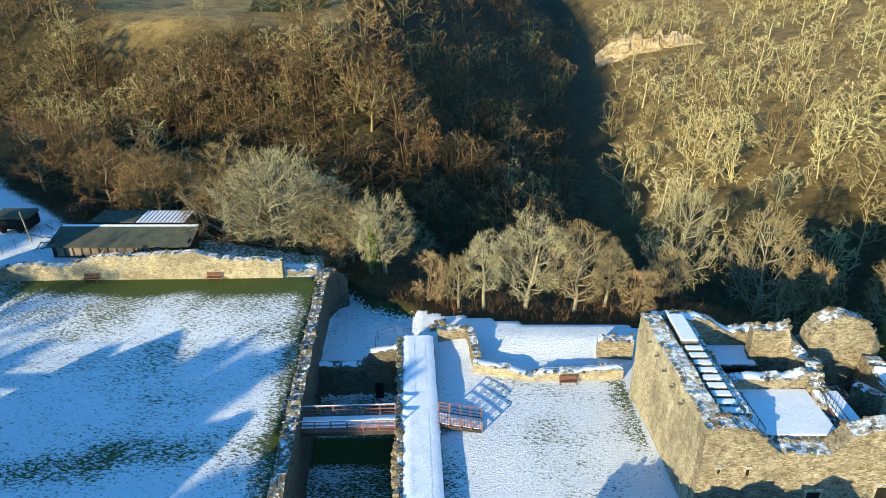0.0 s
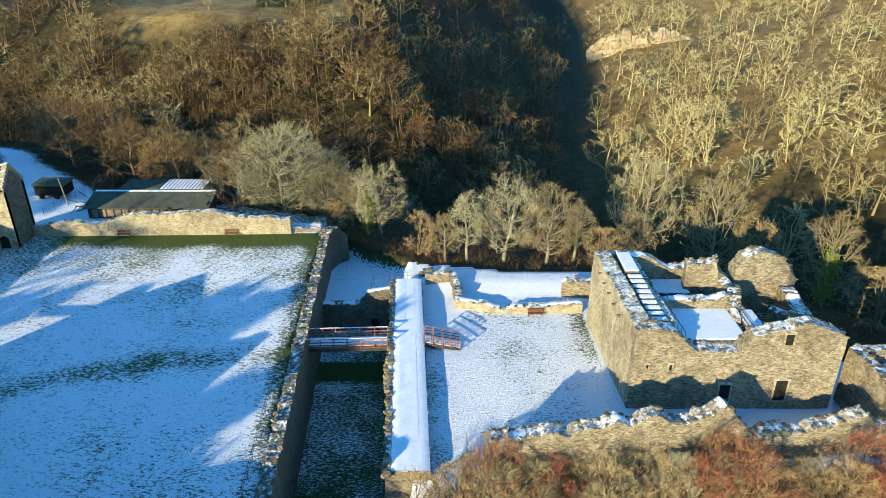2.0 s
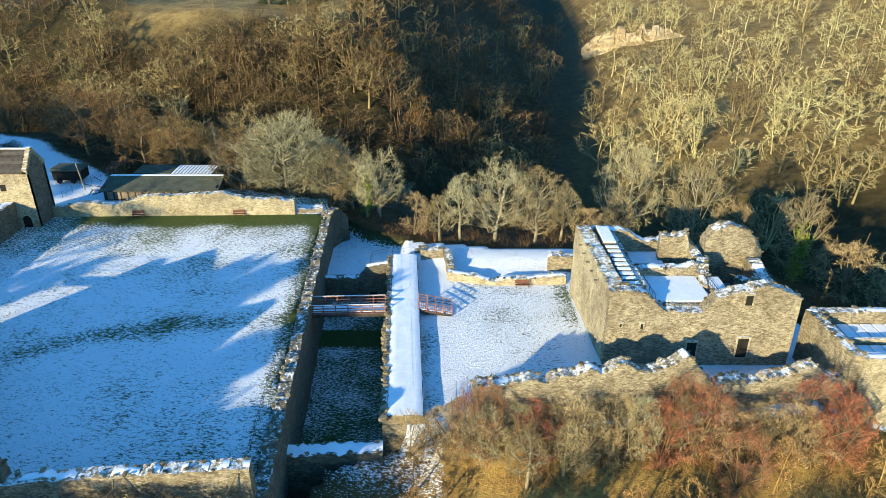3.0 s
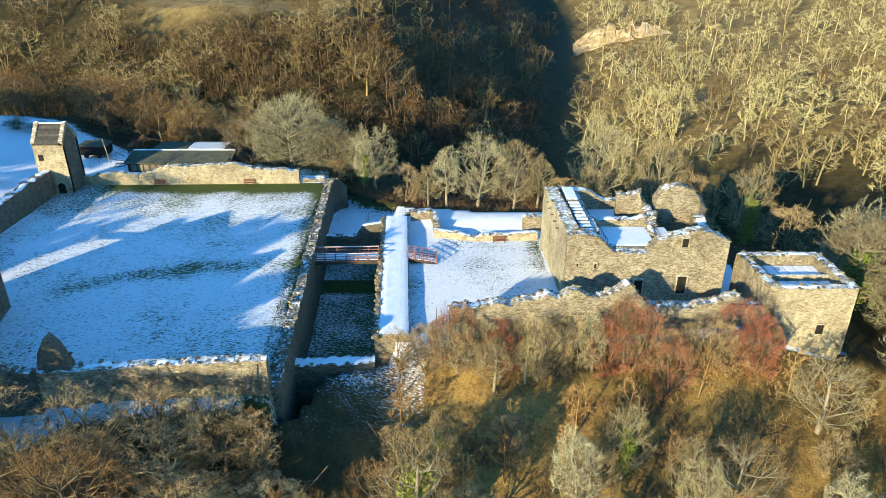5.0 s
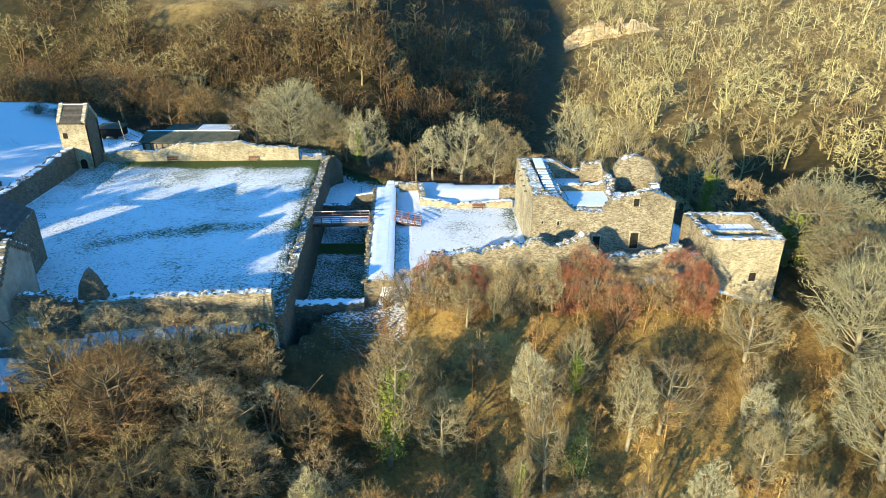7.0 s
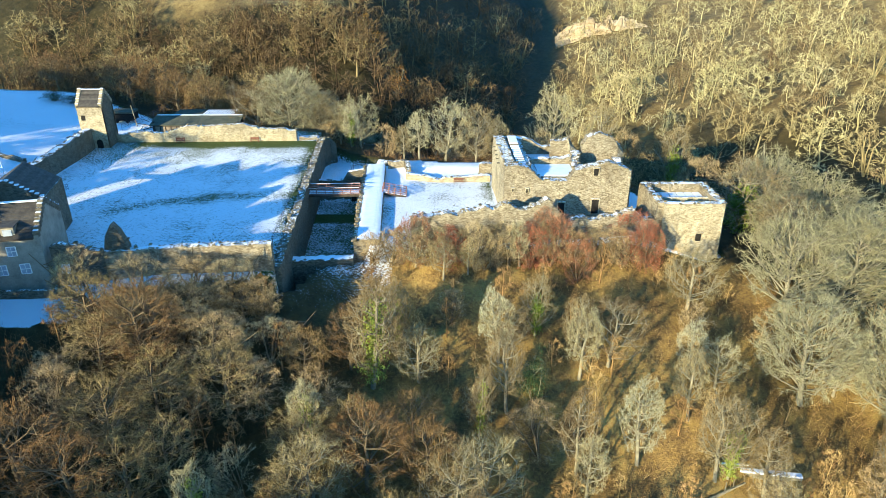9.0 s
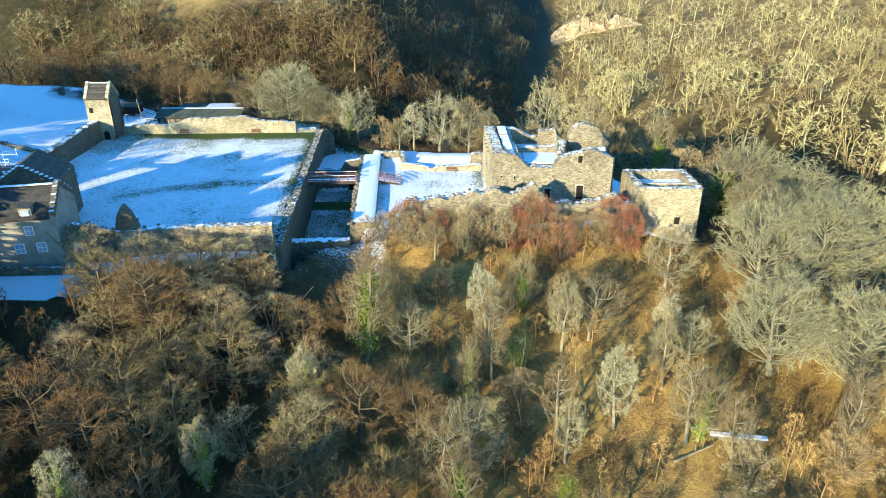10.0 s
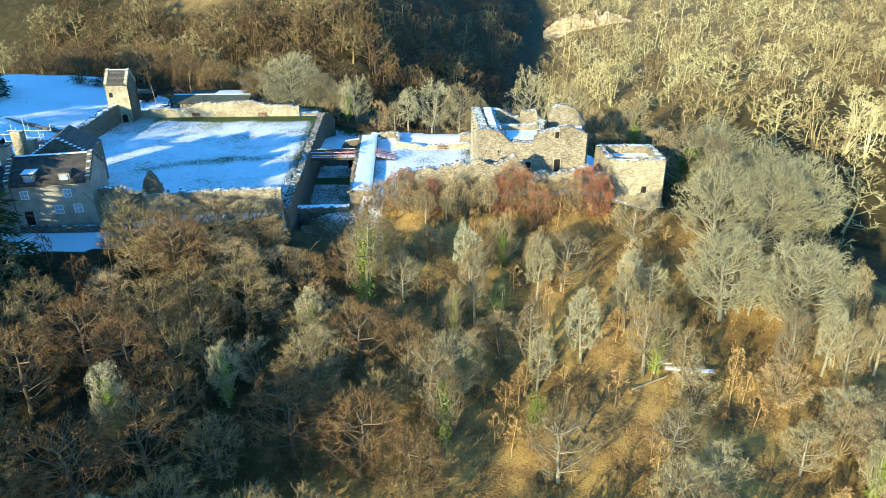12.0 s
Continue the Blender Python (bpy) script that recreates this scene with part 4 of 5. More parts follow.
    part("back_gable", gable_wall(-8, -4.2, 4.2, -1, 7.6, 10.3), STONE_GREY_SHADED, b)
    for sy in (-1, 1):
        part("side_wall", box(-8, sy * 4.2 - 0.3, -1, 0, sy * 4.2 + 0.3, 7.6), STONE_GREY_SHADED, b)
        slated_roof(b, -8.2, 0.2, sy * 4.4, 7.5, 0, 10.3)
        for k in range(8):
            y, z = sy * (4.4 - 0.55 * k), 7.6 + 0.35 * k
            part("verge_snow", box(-0.3, y - sy * 0.5 if sy > 0 else y, z + 0.1, 0.2, y if sy > 0 else y + 0.5, z + 0.26, 0.03), SNOW, b)
    b.matrix_basis = pose(-48.6, 25.5, 0, 0, 0, -78)
    s = tagged(new("scaffold"), "pale metal scaffold with boards round a chimney", "scaffold")
    for k in range(4):
        for j in range(2):
            part("pole", bar((-60 + 2.2 * k, 31 + 2.4 * j, 0), (-60.2 + 2.2 * k, 31 + 2.4 * j, 9.6 + 0.9 * ((k + j) % 3)), 0.045), WHITE, s)
    for z in (8.2, 9.4):
        for j in range(2):
            part("ledger", bar((-61, 31 + 2.4 * j, z), (-53.5, 31 + 2.4 * j, z), 0.035), WHITE, s)
    part("boards", box(-60.6, 31, 7.6, -53, 33.4, 7.7), TIMBER, s)
    c = tagged(new("stone_chimney"), "isolated rubble chimney stacks with snow", "chimney")
    part("chimney_shaft", box(-57.6, 28.5, 0, -56, 30, 10.4, 0.06), STONE_PALE, c)
    part("chimney_shaft", box(-55.0, 28.0, 0, -53.7, 29.2, 9.3, 0.06), STONE_PALE, c)
    w = tagged(new("wall_garden"), "shaded rubble wall beside the house with a low window", "wall", kind="structure")
    ruin_wall(w, [(-38.4, 15.6, -2, 5.6), (-36, 15.8, -2, 5.4), (-32.5, 16.2, -2.2, 4.6)], 1.0, STONE_GREY_SHADED, ragged=0.4, snow=0.6)
    window(w, -36.9, 15.1, 2.4, 1.0, 1.3)
    ruin_wall(w, [(-49, 11.8, -0.5, 1.1), (-42, 11.9, -0.5, 1.1), (-35, 12.4, -0.5, 0.9)], 0.5, STONE_GREY_SHADED, "low_wall", ragged=0.08, snow=0.5, stones=0.2)


house()


def doocot():
    d = tagged(new("gatehouse_tower"), "small square stone tower with crow-stepped slate roof", "tower")
    x0, x1, y0, y1, ze, zr = -61.2, -56.3, 70.8, 75.6, 9.2, 12.0
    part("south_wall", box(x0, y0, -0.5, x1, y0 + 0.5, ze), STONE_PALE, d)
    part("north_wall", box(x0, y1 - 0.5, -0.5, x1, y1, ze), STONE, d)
    # Gables take the darkened grey stone, which paints in their shaded side.
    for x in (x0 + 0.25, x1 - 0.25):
        part("gable", gable_wall(x, y0 + 0.06, y1 - 0.06, -0.5, ze, zr), STONE_GREY_SHADED, d)
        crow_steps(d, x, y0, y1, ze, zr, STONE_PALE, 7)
    slated_roof(d, x0 + 0.5, x1 - 0.5, y0 - 0.2, ze, 73.2, zr - 0.1)
    slated_roof(d, x0 + 0.5, x1 - 0.5, y1 + 0.2, ze, 73.2, zr - 0.1)
    part("ridge_snow", box(x0 + 0.4, 73.0, zr - 0.1, x1 - 0.4, 73.4, zr + 0.05, 0.03), SNOW, d)
    part("window_opening", box(-60.6, y0 - 0.04, 6.4, -59.8, y0 + 0.1, 7.4), VOID, d, "small dark window")
    part("window_surround", box(-60.75, y0 - 0.06, 7.4, -59.65, y0 + 0.1, 7.6), STONE_PALE, d)
    g = part("arch", box(-58.6, 70.74, 0.3, -57.4, 70.9, 2.0), VOID, d, "dark arched gateway")
    part("arch_head", bar((-58.0, 70.73, 2.0), (-58.0, 70.9, 2.0), 0.6, sides=14), VOID, g)


doocot()


def sheds():
    s = tagged(new("long_shed"), "long low shed with sagging dark felt roof and boarded front", "shed")
    part("front", box(-51.4, 80.9, 1.0, -33.4, 81.1, 3.6), DARKWOOD, s)
    part("back", box(-51.4, 84.5, 1.0, -33.4, 84.7, 4.6), DARKWOOD, s)
    for x in (-51.4, -33.6):
        part("end", box(x, 80.9, 1.0, x + 0.2, 84.7, 4.2), DARKWOOD, s)
    r = box(-51.8, 80.2, 3.7, -33.0, 85.0, 3.85, 0.03)
    bmesh.ops.transform(r, matrix=Matrix.Translation((0, 82.6, 4.25)) @ Matrix.Rotation(radians(13), 4, "X") @ Matrix.Translation((0, -82.6, -3.8)), verts=r.verts[:])
    part("roof", r, FELT, s, "sagging green-black felt roof")
    part("snow", box(-51.6, 84.6, 4.72, -33.2, 85.1, 4.86, 0.03), SNOW, s, "line of snow along the roof edge")
    for k in range(12):
        part("board", box(-50.8 + 1.15 * k, 80.82, 2.1 + 0.05 * (k % 3), -49.9 + 1.15 * k, 80.9, 3.3), BOARD, s)
    s.location.z = -0.9
    t = tagged(new("open_shed"), "low shed with dark and snow-striped corrugated roof", "shed")
    part("frame", box(-48.6, 87.2, 1.0, -36.2, 91.0, 3.3), DARKWOOD, t)
    part("dark_roof", box(-49.0, 86.9, 3.3, -42.8, 91.3, 3.5, 0.03), FELT, t)
    part("tin_roof", box(-42.7, 86.9, 3.2, -35.8, 91.3, 3.4, 0.03), METAL, t, "corrugated metal roof")
    for k in range(12):
        part("snow_strip", box(-42.6 + 0.57 * k, 87.0, 3.4, -42.25 + 0.57 * k, 91.2, 3.47), SNOW, t)
    p = tagged(new("timber_stack"), "heap of dark planks and brush lying in snow", "timber")
    for k in range(40):
        x, y = rs.uniform(-56, -50), rs.uniform(83, 92)
        z = float(height(x, y)) + rs.uniform(0.05, 0.5)
        a = rs.uniform(0, 3.1)
        part("plank", bar((x, y, z), (x + 2.4 * math.cos(a), y + 2.4 * math.sin(a), z + rs.uniform(-.1, .3)), 0.08, sides=4), DARKWOOD, p)
    b = tagged(new("dark_trailer"), "dark covered trailer parked in the snowy yard", "trailer")
    part("body", box(-63.5, 88.5, 2.4, -58.6, 91.5, 4.0, 0.15), VOID, b)
    part("cover", box(-63.7, 88.3, 4.0, -58.4, 91.7, 4.5, 0.2), FELT, b)
    for x in (-62.4, -60):
        for y in (88.5, 91.5):
            part("wheel", bar((x, y - 0.12, 2.35), (x, y + 0.12, 2.35), 0.45, sides=14), VOID, b)
    b.location.z = -0.8
    pole = tagged(new("wooden_pole"), "leaning wooden pole by the yard fence", "pole")
    part("shaft", bar((-56.2, 84.5, 1.5), (-56.8, 84.6, 6.0), 0.1), BARK, pole)
    for x, y, k in ((-0.6, 68.3, 7), (-13.8, 77.5, 12)):
        r = tagged(new("rubble_heap"), "small heap of tumbled stones poking through snow", "rubble")
        for j in range(k):
            xx, yy = x + rs.uniform(-1, 1), y + rs.uniform(-.6, .6)
            lay_stone(r, xx, yy, float(height(xx, yy)) + 0.25 + rs.uniform(0, 0.3), 0.6)


sheds()


def pinnacle():
    p = tagged(new("gable_fragment"), "pointed fragment of a ruined gable standing on the wall", "ruin")
    ruin_wall(p, [(-32.6, 17.4, 0, 4.4), (-32.2, 17.4, 0, 6.0), (-31.2, 17.4, 0, 7.6), (-30.4, 17.4, 0, 6.6), (-29.6, 17.4, 0, 4.6)], 1.1, STONE_GREY_SHADED, ragged=0.15, step=0.3, snow=0, stones=0.5, stone_size=0.3)


pinnacle()


def cliff(x, y, z, w, h, seed):
    """A band of blocky sandstone beds, stepped back ledge by ledge, its top and ends broken."""
    c = tagged(new("cliff"), "pale weathered sandstone outcrop on the wooded hillside", "rock", kind="structure")
    bm = bmesh.new()
    bmesh.ops.create_grid(bm, x_segments=70, y_segments=18, size=0.5)
    for v in bm.verts:
        u, s = v.co.x, v.co.y + 0.5
        bed = math.floor(s * 5 + 0.6 * fbm(u * w * 0.10, seed, 4))
        joint = noise.cell(Vector((u * w * 0.22 + 0.5 * bed, bed * 3.7, seed)))
        d = 1.5 * joint + 1.2 * fbm(u * w * 0.12 + seed, s * 2, 1) + 0.5 * fbm(u * w * 0.5, s * 9, seed)
        fade = 1 - abs(2 * u) ** 2.5
        crest = h * (0.35 + 0.5 * fade + 0.14 * fbm(u * w * 0.08, 2.0, seed) + 0.08 * noise.cell(Vector((u * w * 0.3, 1, seed))))
        v.co = Vector((u * w, -d - 3 * fade + 0.9 * bed + 2 * s, s * crest - 4))
    part("rock_face", bm, CLIFF, c)
    c.location = (x, y, z)


cliff(104, 331, -18, 62, 19, 1)
cliff(150, 350, -15, 30, 11, 2)
cliff(222, 396, -10, 22, 12, 3)


# ---- trees ----
def unit(v):
    return v / np.maximum(np.linalg.norm(v, axis=1, keepdims=True), 1e-6)


def kids(r, S, E, n, lo, hi, spread, up, t0):
    """n side shoots for each shoot from S to E."""
    P0, P1 = np.repeat(S, n, 0), np.repeat(E, n, 0)
    k = r.uniform(t0, 1.0, (len(P0), 1))
    st = P0 + (P1 - P0) * k
    d = unit(unit(P1 - P0) + spread * unit(r.normal(size=P0.shape)) + np.array([0, 0, up]))
    return st, st + d * r.uniform(lo, hi, (len(P0), 1))


def tubes(S, E, r0, r1, sides):
    d = unit(E - S)
    a = unit(np.cross(d, np.where(np.abs(d[:, 2:]) > 0.9, [[1.0, 0, 0]], [[0, 0, 1.0]])))
    b = np.cross(d, a)
    V, F = [], []
    n = len(S)
    for k in range(sides):
        c, s = math.cos(6.2832 * k / sides), math.sin(6.2832 * k / sides)
        off = a * c + b * s
        V += [S + off * r0, E + off * r1]
    V = np.stack(V, 1).reshape(-1, 3)
    base = np.arange(n)[:, None] * (2 * sides)
    for k in range(sides):
        i, j = 2 * k, 2 * ((k + 1) % sides)
        F += [base + np.array([[i, j, j + 1]]), base + np.array([[i, j + 1, i + 1]])]
    return V, np.concatenate(F)


def slivers(r, S, E, w):
    d = unit(E - S)
    a = unit(np.cross(d, unit(r.normal(size=S.shape)))) * w
    V = np.stack([S - a, S + a, E], 1).reshape(-1, 3)
    return V, np.arange(len(V)).reshape(-1, 3)


def join(bits):
    V, F, o = [], [], 0
    for v, f in bits:
        V.append(v)
        F.append(f + o)
        o += len(v)
    return np.concatenate(V), np.concatenate(F)


CROWN = {"spread": (5.6, (4.2, 4.2, 4.3)), "tall": (5.7, (2.5, 2.5, 4.2)), "bush": (4.5, (4.0, 4.0, 5.2))}


def tree_arrays(seed, form="spread", fine=True, twig_count=560, limbs=18):
    """A bare tree 10 m tall, its limbs fanning out to a lobed dome: (wood), (twigs)."""
    r = np.random.RandomState(seed)
    mid_z, size = CROWN[form]
    c, size = np.array([0, 0, mid_z]), np.array(size)

    def lobes(d):
        return 1 + 0.15 * np.sin(d[:, :1] * 5 + seed) * np.sin(d[:, 1:2] * 4.5 + 2 * seed) + 0.09 * np.sin(d[:, 2:] * 6 + 3 * d[:, :1] + seed)

    def within(p):
        q = (p - c) / size
        n = np.maximum(np.linalg.norm(q, axis=1, keepdims=True), 1e-6)
        return c + q * np.minimum(1, lobes(q / n) * r.uniform(0.93, 1.03, n.shape) / n) * size

    def shell(d, lo, hi):
        return c + d * size * lobes(d) * r.uniform(lo, hi, (len(d), 1))

    def between(S, E, n, lo, hi):
        k = r.uniform(lo, hi, (len(S) * n, 1))
        return np.repeat(S, n, 0) + np.repeat(E - S, n, 0) * k

    stems = 5 if form == "bush" else 1
    wood, S1, E1 = [], [], []
    hs = np.linspace(0, 1, 5)
    for s in range(stems):
        lean = r.normal(size=2) * (0.35 if stems == 1 else 1.9)
        top = 10 * (0.7 if form == "spread" else 0.85) * (1 if stems == 1 else r.uniform(0.7, 1))
        P = np.stack([lean[0] * hs + 0.2 * r.normal(size=5) * hs, lean[1] * hs + 0.2 * r.normal(size=5) * hs, top * hs], 1)
        rad = ((0.25 if fine else 0.17) if stems == 1 else 0.12) * (1 - 0.8 * hs) + 0.02
        for k in range(4):
            wood.append(tubes(P[k:k + 1], P[k + 1:k + 2], rad[k], rad[k + 1], 6 if fine else 4))
        n = {"spread": limbs, "tall": 17, "bush": 5}[form] if fine else {"spread": 10, "tall": 9, "bush": 3}[form]
        turn = np.arange(n) * 2.4 + r.uniform(0, 6)
        up = np.linspace(-0.45, 0.97, n) + r.uniform(-0.08, 0.08, n)
        flat = np.sqrt(np.maximum(1 - up * up, 0.02))
        tips = shell(unit(np.stack([np.cos(turn) * flat, np.sin(turn) * flat, up], 1)), 0.76, 0.95)
        if stems > 1:
            tips[:, :2] = 0.6 * tips[:, :2] + lean * 0.75
        out = np.hypot(tips[:, 0] - lean[0] * 0.5, tips[:, 1] - lean[1] * 0.5)
        t = np.clip((tips[:, 2] - out * r.uniform(0.6, 1.1, n)) / top, 0.2, 0.93)
        S1.append(np.stack([np.interp(t, hs, P[:, i]) for i in range(3)], 1))
        E1.append(within(tips))
    S1, E1 = np.concatenate(S1), np.concatenate(E1)
    span = np.linalg.norm(E1 - S1, axis=1, keepdims=True)
    bow = unit((E1 - S1) * [1, 1, 0.0]) * span * 0.10 - np.array([0, 0, 0.05]) * span
    mid = (S1 + E1) / 2 + bow + r.normal(size=S1.shape) * 0.18
    rl = (0.085 if stems == 1 else 0.06) * (1 if fine else 0.7)
    wood += [tubes(S1, mid, rl, rl * 0.62, 4 if fine else 3), tubes(mid, E1, rl * 0.62, rl * 0.2, 3)]
    n_in, n_out = ((3, 6) if stems == 1 else (2, 5)) if fine else (1, 3)
    S2 = np.concatenate([between(S1, mid, n_in, 0.35, 1), between(mid, E1, n_out, 0, 0.9)])
    aim = np.concatenate([np.repeat(E1, n_in, 0), np.repeat(E1, n_out, 0)])
    aim = shell(unit(unit((aim - c) / size) + 0.42 * r.normal(size=aim.shape)), 0.82, 1.0)
    reach = np.linalg.norm(aim - S2, axis=1, keepdims=True)
    E2 = within(S2 + (aim - S2) / reach * np.minimum(reach, r.uniform(1.3, 2.7, reach.shape)))

    def shoots(S, E, n, lo, hi, stray):
        st = between(S, E, n, 0.25, 1.0)
        d = unit(0.55 * unit(st - c + [0, 0, 1.0]) + 0.6 * np.repeat(unit(E - S), n, 0) + stray * r.normal(size=st.shape))
        return st, within(st + d * r.uniform(lo, hi, (len(st), 1)))

    if fine:
        wood.append(tubes(S2, E2, 0.033, 0.012, 3))
        S3, E3 = shoots(S2, E2, 7 if limbs < 20 else 8, 0.45, 1.0, 0.5)
        S4, E4 = shoots(S3, E3, 3, 0.3, 0.7, 0.6)
        twigs = [slivers(r, S3, E3, 0.021), slivers(r, S4, E4, 0.016)]
    else:
        wood.append(slivers(r, S2, E2, 0.045))
        S3, E3 = shoots(S2, E2, twig_count // len(S2), 0.45, 1.1, 0.55)
        twigs = [slivers(r, S3, E3, 0.05)]
    return join(wood), join(twigs)


def leaf_cloud(r, centres, spread, n, size):
    C = centres[r.randint(0, len(centres), n)] + r.normal(size=(n, 3)) * spread
    a, b = unit(r.normal(size=(n, 3))) * size, unit(r.normal(size=(n, 3))) * size
    V = np.stack([C - a, C + b, C + a], 1).reshape(-1, 3)
    return V, np.arange(3 * n).reshape(-1, 3)


def conifer_arrays(seed):
    r = np.random.RandomState(seed)
    z = np.linspace(1.0, 9.6, 26)
    S, E = [], []
    for h in z:
        n = 9
        ang = r.uniform(0, 6.28, n)
        ln = (10 - h) * 0.27 + 0.15
        S.append(np.stack([np.zeros(n), np.zeros(n), np.full(n, h)], 1))
        E.append(np.stack([np.cos(ang) * ln, np.sin(ang) * ln, h - 0.25 * ln + 0.2 * r.normal(size=n)], 1))
    S, E = np.concatenate(S), np.concatenate(E)
    S2, E2 = kids(r, S, E, 10, 0.3, 0.75, 0.8, -0.1, 0.1)
    trunk = tubes(np.array([[0, 0, 0.0]]), np.array([[0, 0, 9.8]]), 0.22, 0.02, 6)
    return join([trunk, slivers(r, S, E, 0.05)]), slivers(r, S2, E2, 0.09)


def tree_thing(name, label, category, wood, twigs, twig_mat, extra=None):
    ob = tagged(new(name), label, category)
    bark = BARK_BROWN if twig_mat in (TWIG_DUN, TWIG_BROWN, TWIG_RED) else BARK
    part("trunk", big_mesh("trunk", *wood, bark), bark, ob)
    part("crown", big_mesh("crown", *twigs, twig_mat), twig_mat, ob)
    if extra:
        part(extra[0], big_mesh(extra[0], *extra[1], extra[2]), extra[2], ob)
    ob.location = (0, -400, -60)
    return ob


KIND = {}
for k in range(3):
    KIND["spread", k] = tree_thing("broad_tree", "bare broad-crowned tree with lichen-pale twigs", "tree", *tree_arrays(10 + k, "spread"), TWIG)
for k in range(2):
    KIND["great", k] = tree_thing("great_tree", "large old bare tree with dense lichen-grey crown", "tree", *tree_arrays(16 + k, "spread", limbs=34), TWIG_GREY)
for k in range(3):
    KIND["tall", k] = tree_thing("slender_tree", "bare slender woodland tree with upswept twigs", "tree", *tree_arrays(20 + k, "tall"), TWIG)
for k in range(2):
    KIND["dun", k] = tree_thing("brown_tree", "bare broad-crowned tree with dull brown twigs", "tree", *tree_arrays(13 + k, "spread"), TWIG_DUN)
for k in range(2):
    KIND["bush", k] = tree_thing("thicket_tree", "bare many-stemmed bushy tree with brown twigs", "tree", *tree_arrays(30 + k, "bush"), TWIG_BROWN)
KIND["red", 0] = tree_thing("red_twigged_tree", "bare bushy tree with reddish twigs beside the ruin", "tree", *tree_arrays(40, "bush"), TWIG_RED)
rr = np.random.RandomState(5)
wood, twigs = tree_arrays(50, "tall")
col = np.stack([rr.normal(size=60) * 0.25, rr.normal(size=60) * 0.25, rr.uniform(1, 7.5, 60)], 1)
KIND["ivy", 0] = tree_thing("ivy_clad_tree", "bare tree with its trunk wrapped in green ivy", "tree", wood, twigs, TWIG, ("ivy", leaf_cloud(rr, col, 0.36, 1900, 0.15), IVY))
wood, twigs = tree_arrays(51, "spread")
KIND["ivy", 1] = tree_thing("ivy_clad_tree", "bare tree with its trunk wrapped in green ivy", "tree", wood, twigs, TWIG, ("ivy", leaf_cloud(rr, col * [1.6, 1.6, 0.8], 0.42, 1900, 0.16), IVY))
wood, twigs = tree_arrays(52, "bush", False)
ball = rr.normal(size=(60, 3)) * [1.3, 1.3, 2.2] + [0, 0, 5]
KIND["holly", 0] = tree_thing("evergreen_bush", "dark green leafy evergreen among bare trees", "bush", wood, leaf_cloud(rr, ball, 0.55, 3200, 0.17), NEEDLE)
KIND["laurel", 0] = tree_thing("green_shrub", "bright yellow-green leafy shrub among bare trees", "bush", *tree_arrays(54, "bush", False), TWIG_DUN, ("leaves", leaf_cloud(rr, ball, 0.6, 2600, 0.15), IVY))
KIND["russet", 0] = tree_thing("russet_tree", "small tree still holding russet autumn leaves", "tree", *tree_arrays(53, "bush", False), RUSSET, ("leaves", leaf_cloud(rr, ball, 0.6, 900, 0.16), RUSSET))
for k in range(2):
    KIND["fir", k] = tree_thing("conifer", "tall dark green conifer, a kind also planted unseen to cast shade", "conifer", *conifer_arrays(60 + k), NEEDLE)
used = {}


def plant(kind, x, y, h, wide=1.0, sink=0.3):
    """A tree of height h at (x, y), standing on the ground."""
    src = KIND[kind]
    z = float(height(x, y)) - sink
    s = h / 10
    m = pose(x, y, z, rt.uniform(-4, 4), rt.uniform(-4, 4), rt.uniform(0, 360)) @ Matrix.Diagonal((s * wide, s * wide, s, 1))
    if kind not in used:
        used[kind] = True
        src.matrix_basis = m
        return src
    return copy_thing(src, m @ Matrix.Diagonal((1 / src.scale[0], 1 / src.scale[1], 1 / src.scale[2], 1)))


def plant_top(kind, x, y, top, crown):
    """A tree whose tip reaches the level top, with a crown so wide."""
    h = top - float(height(x, y)) + 0.3
    return plant(kind, x, y, h, crown / (0.8 * h))


rt = random.Random(11)
for kind, x, y, top, crown in ((("spread", 0), 34.4, 89.6, 9.5, 11), (("spread", 2), 44.3, 83.7, 8.5, 11), (("great", 1), -23.6, 88.8, 13.5, 16), (("spread", 1), -31.5, 89, 10.5, 13), (("spread", 2), -17.5, 89, 9.5, 12),
                               (("spread", 1), 10.5, 75.5, 10, 11), (("spread", 2), 16.8, 75.5, 9, 9.5), (("tall", 1), 5.2, 74.5, 7.5, 8), (("bush", 0), 50, 80, 3, 8), (("ivy", 1), 57.5, 74, 5.5, 9),
                               (("bush", 1), 61, 66, 1, 10), (("ivy", 1), 60.6, 48, 6.5, 13), (("great", 0), 68, 53, 6, 15), (("great", 1), 66, 40, 3.5, 15), (("great", 0), 75, 46, 3.5, 14), (("spread", 0), 72, 64, 2, 13)):
    plant_top(kind, x, y, top, crown)
for x, y, top, crown in ((-14.5, 11, 2.2, 8), (-20, 10.5, 3.2, 9), (-26, 9.5, 3.4, 9.5), (-31, 7, 2.6, 9), (-10.5, 7, 0.2, 8), (-17, 4.5, 1.4, 10), (-24, 3, 1.2, 10), (-30, 0, 0.4, 9), (-12, 0.5, -1.6, 9), (-5, 2, -3, 8), (-19, -3, -1.0, 10), (-27, -7, -1.5, 10)):
    plant_top(("bush", rt.randrange(2)) if rt.random() < 0.7 else ("dun", rt.randrange(2)), x, y, top, crown)
for k in range(23):
    plant_top(rt.choice([("bush", 0), ("bush", 1), ("tall", 0), ("tall", 2), ("red", 0)]), 4.0 + 1.7 * k, 28.6 + 0.075 * k - rt.uniform(0, 1.8), rt.uniform(2.2, 4.7) - 0.09 * k, rt.uniform(4.5, 6.5))
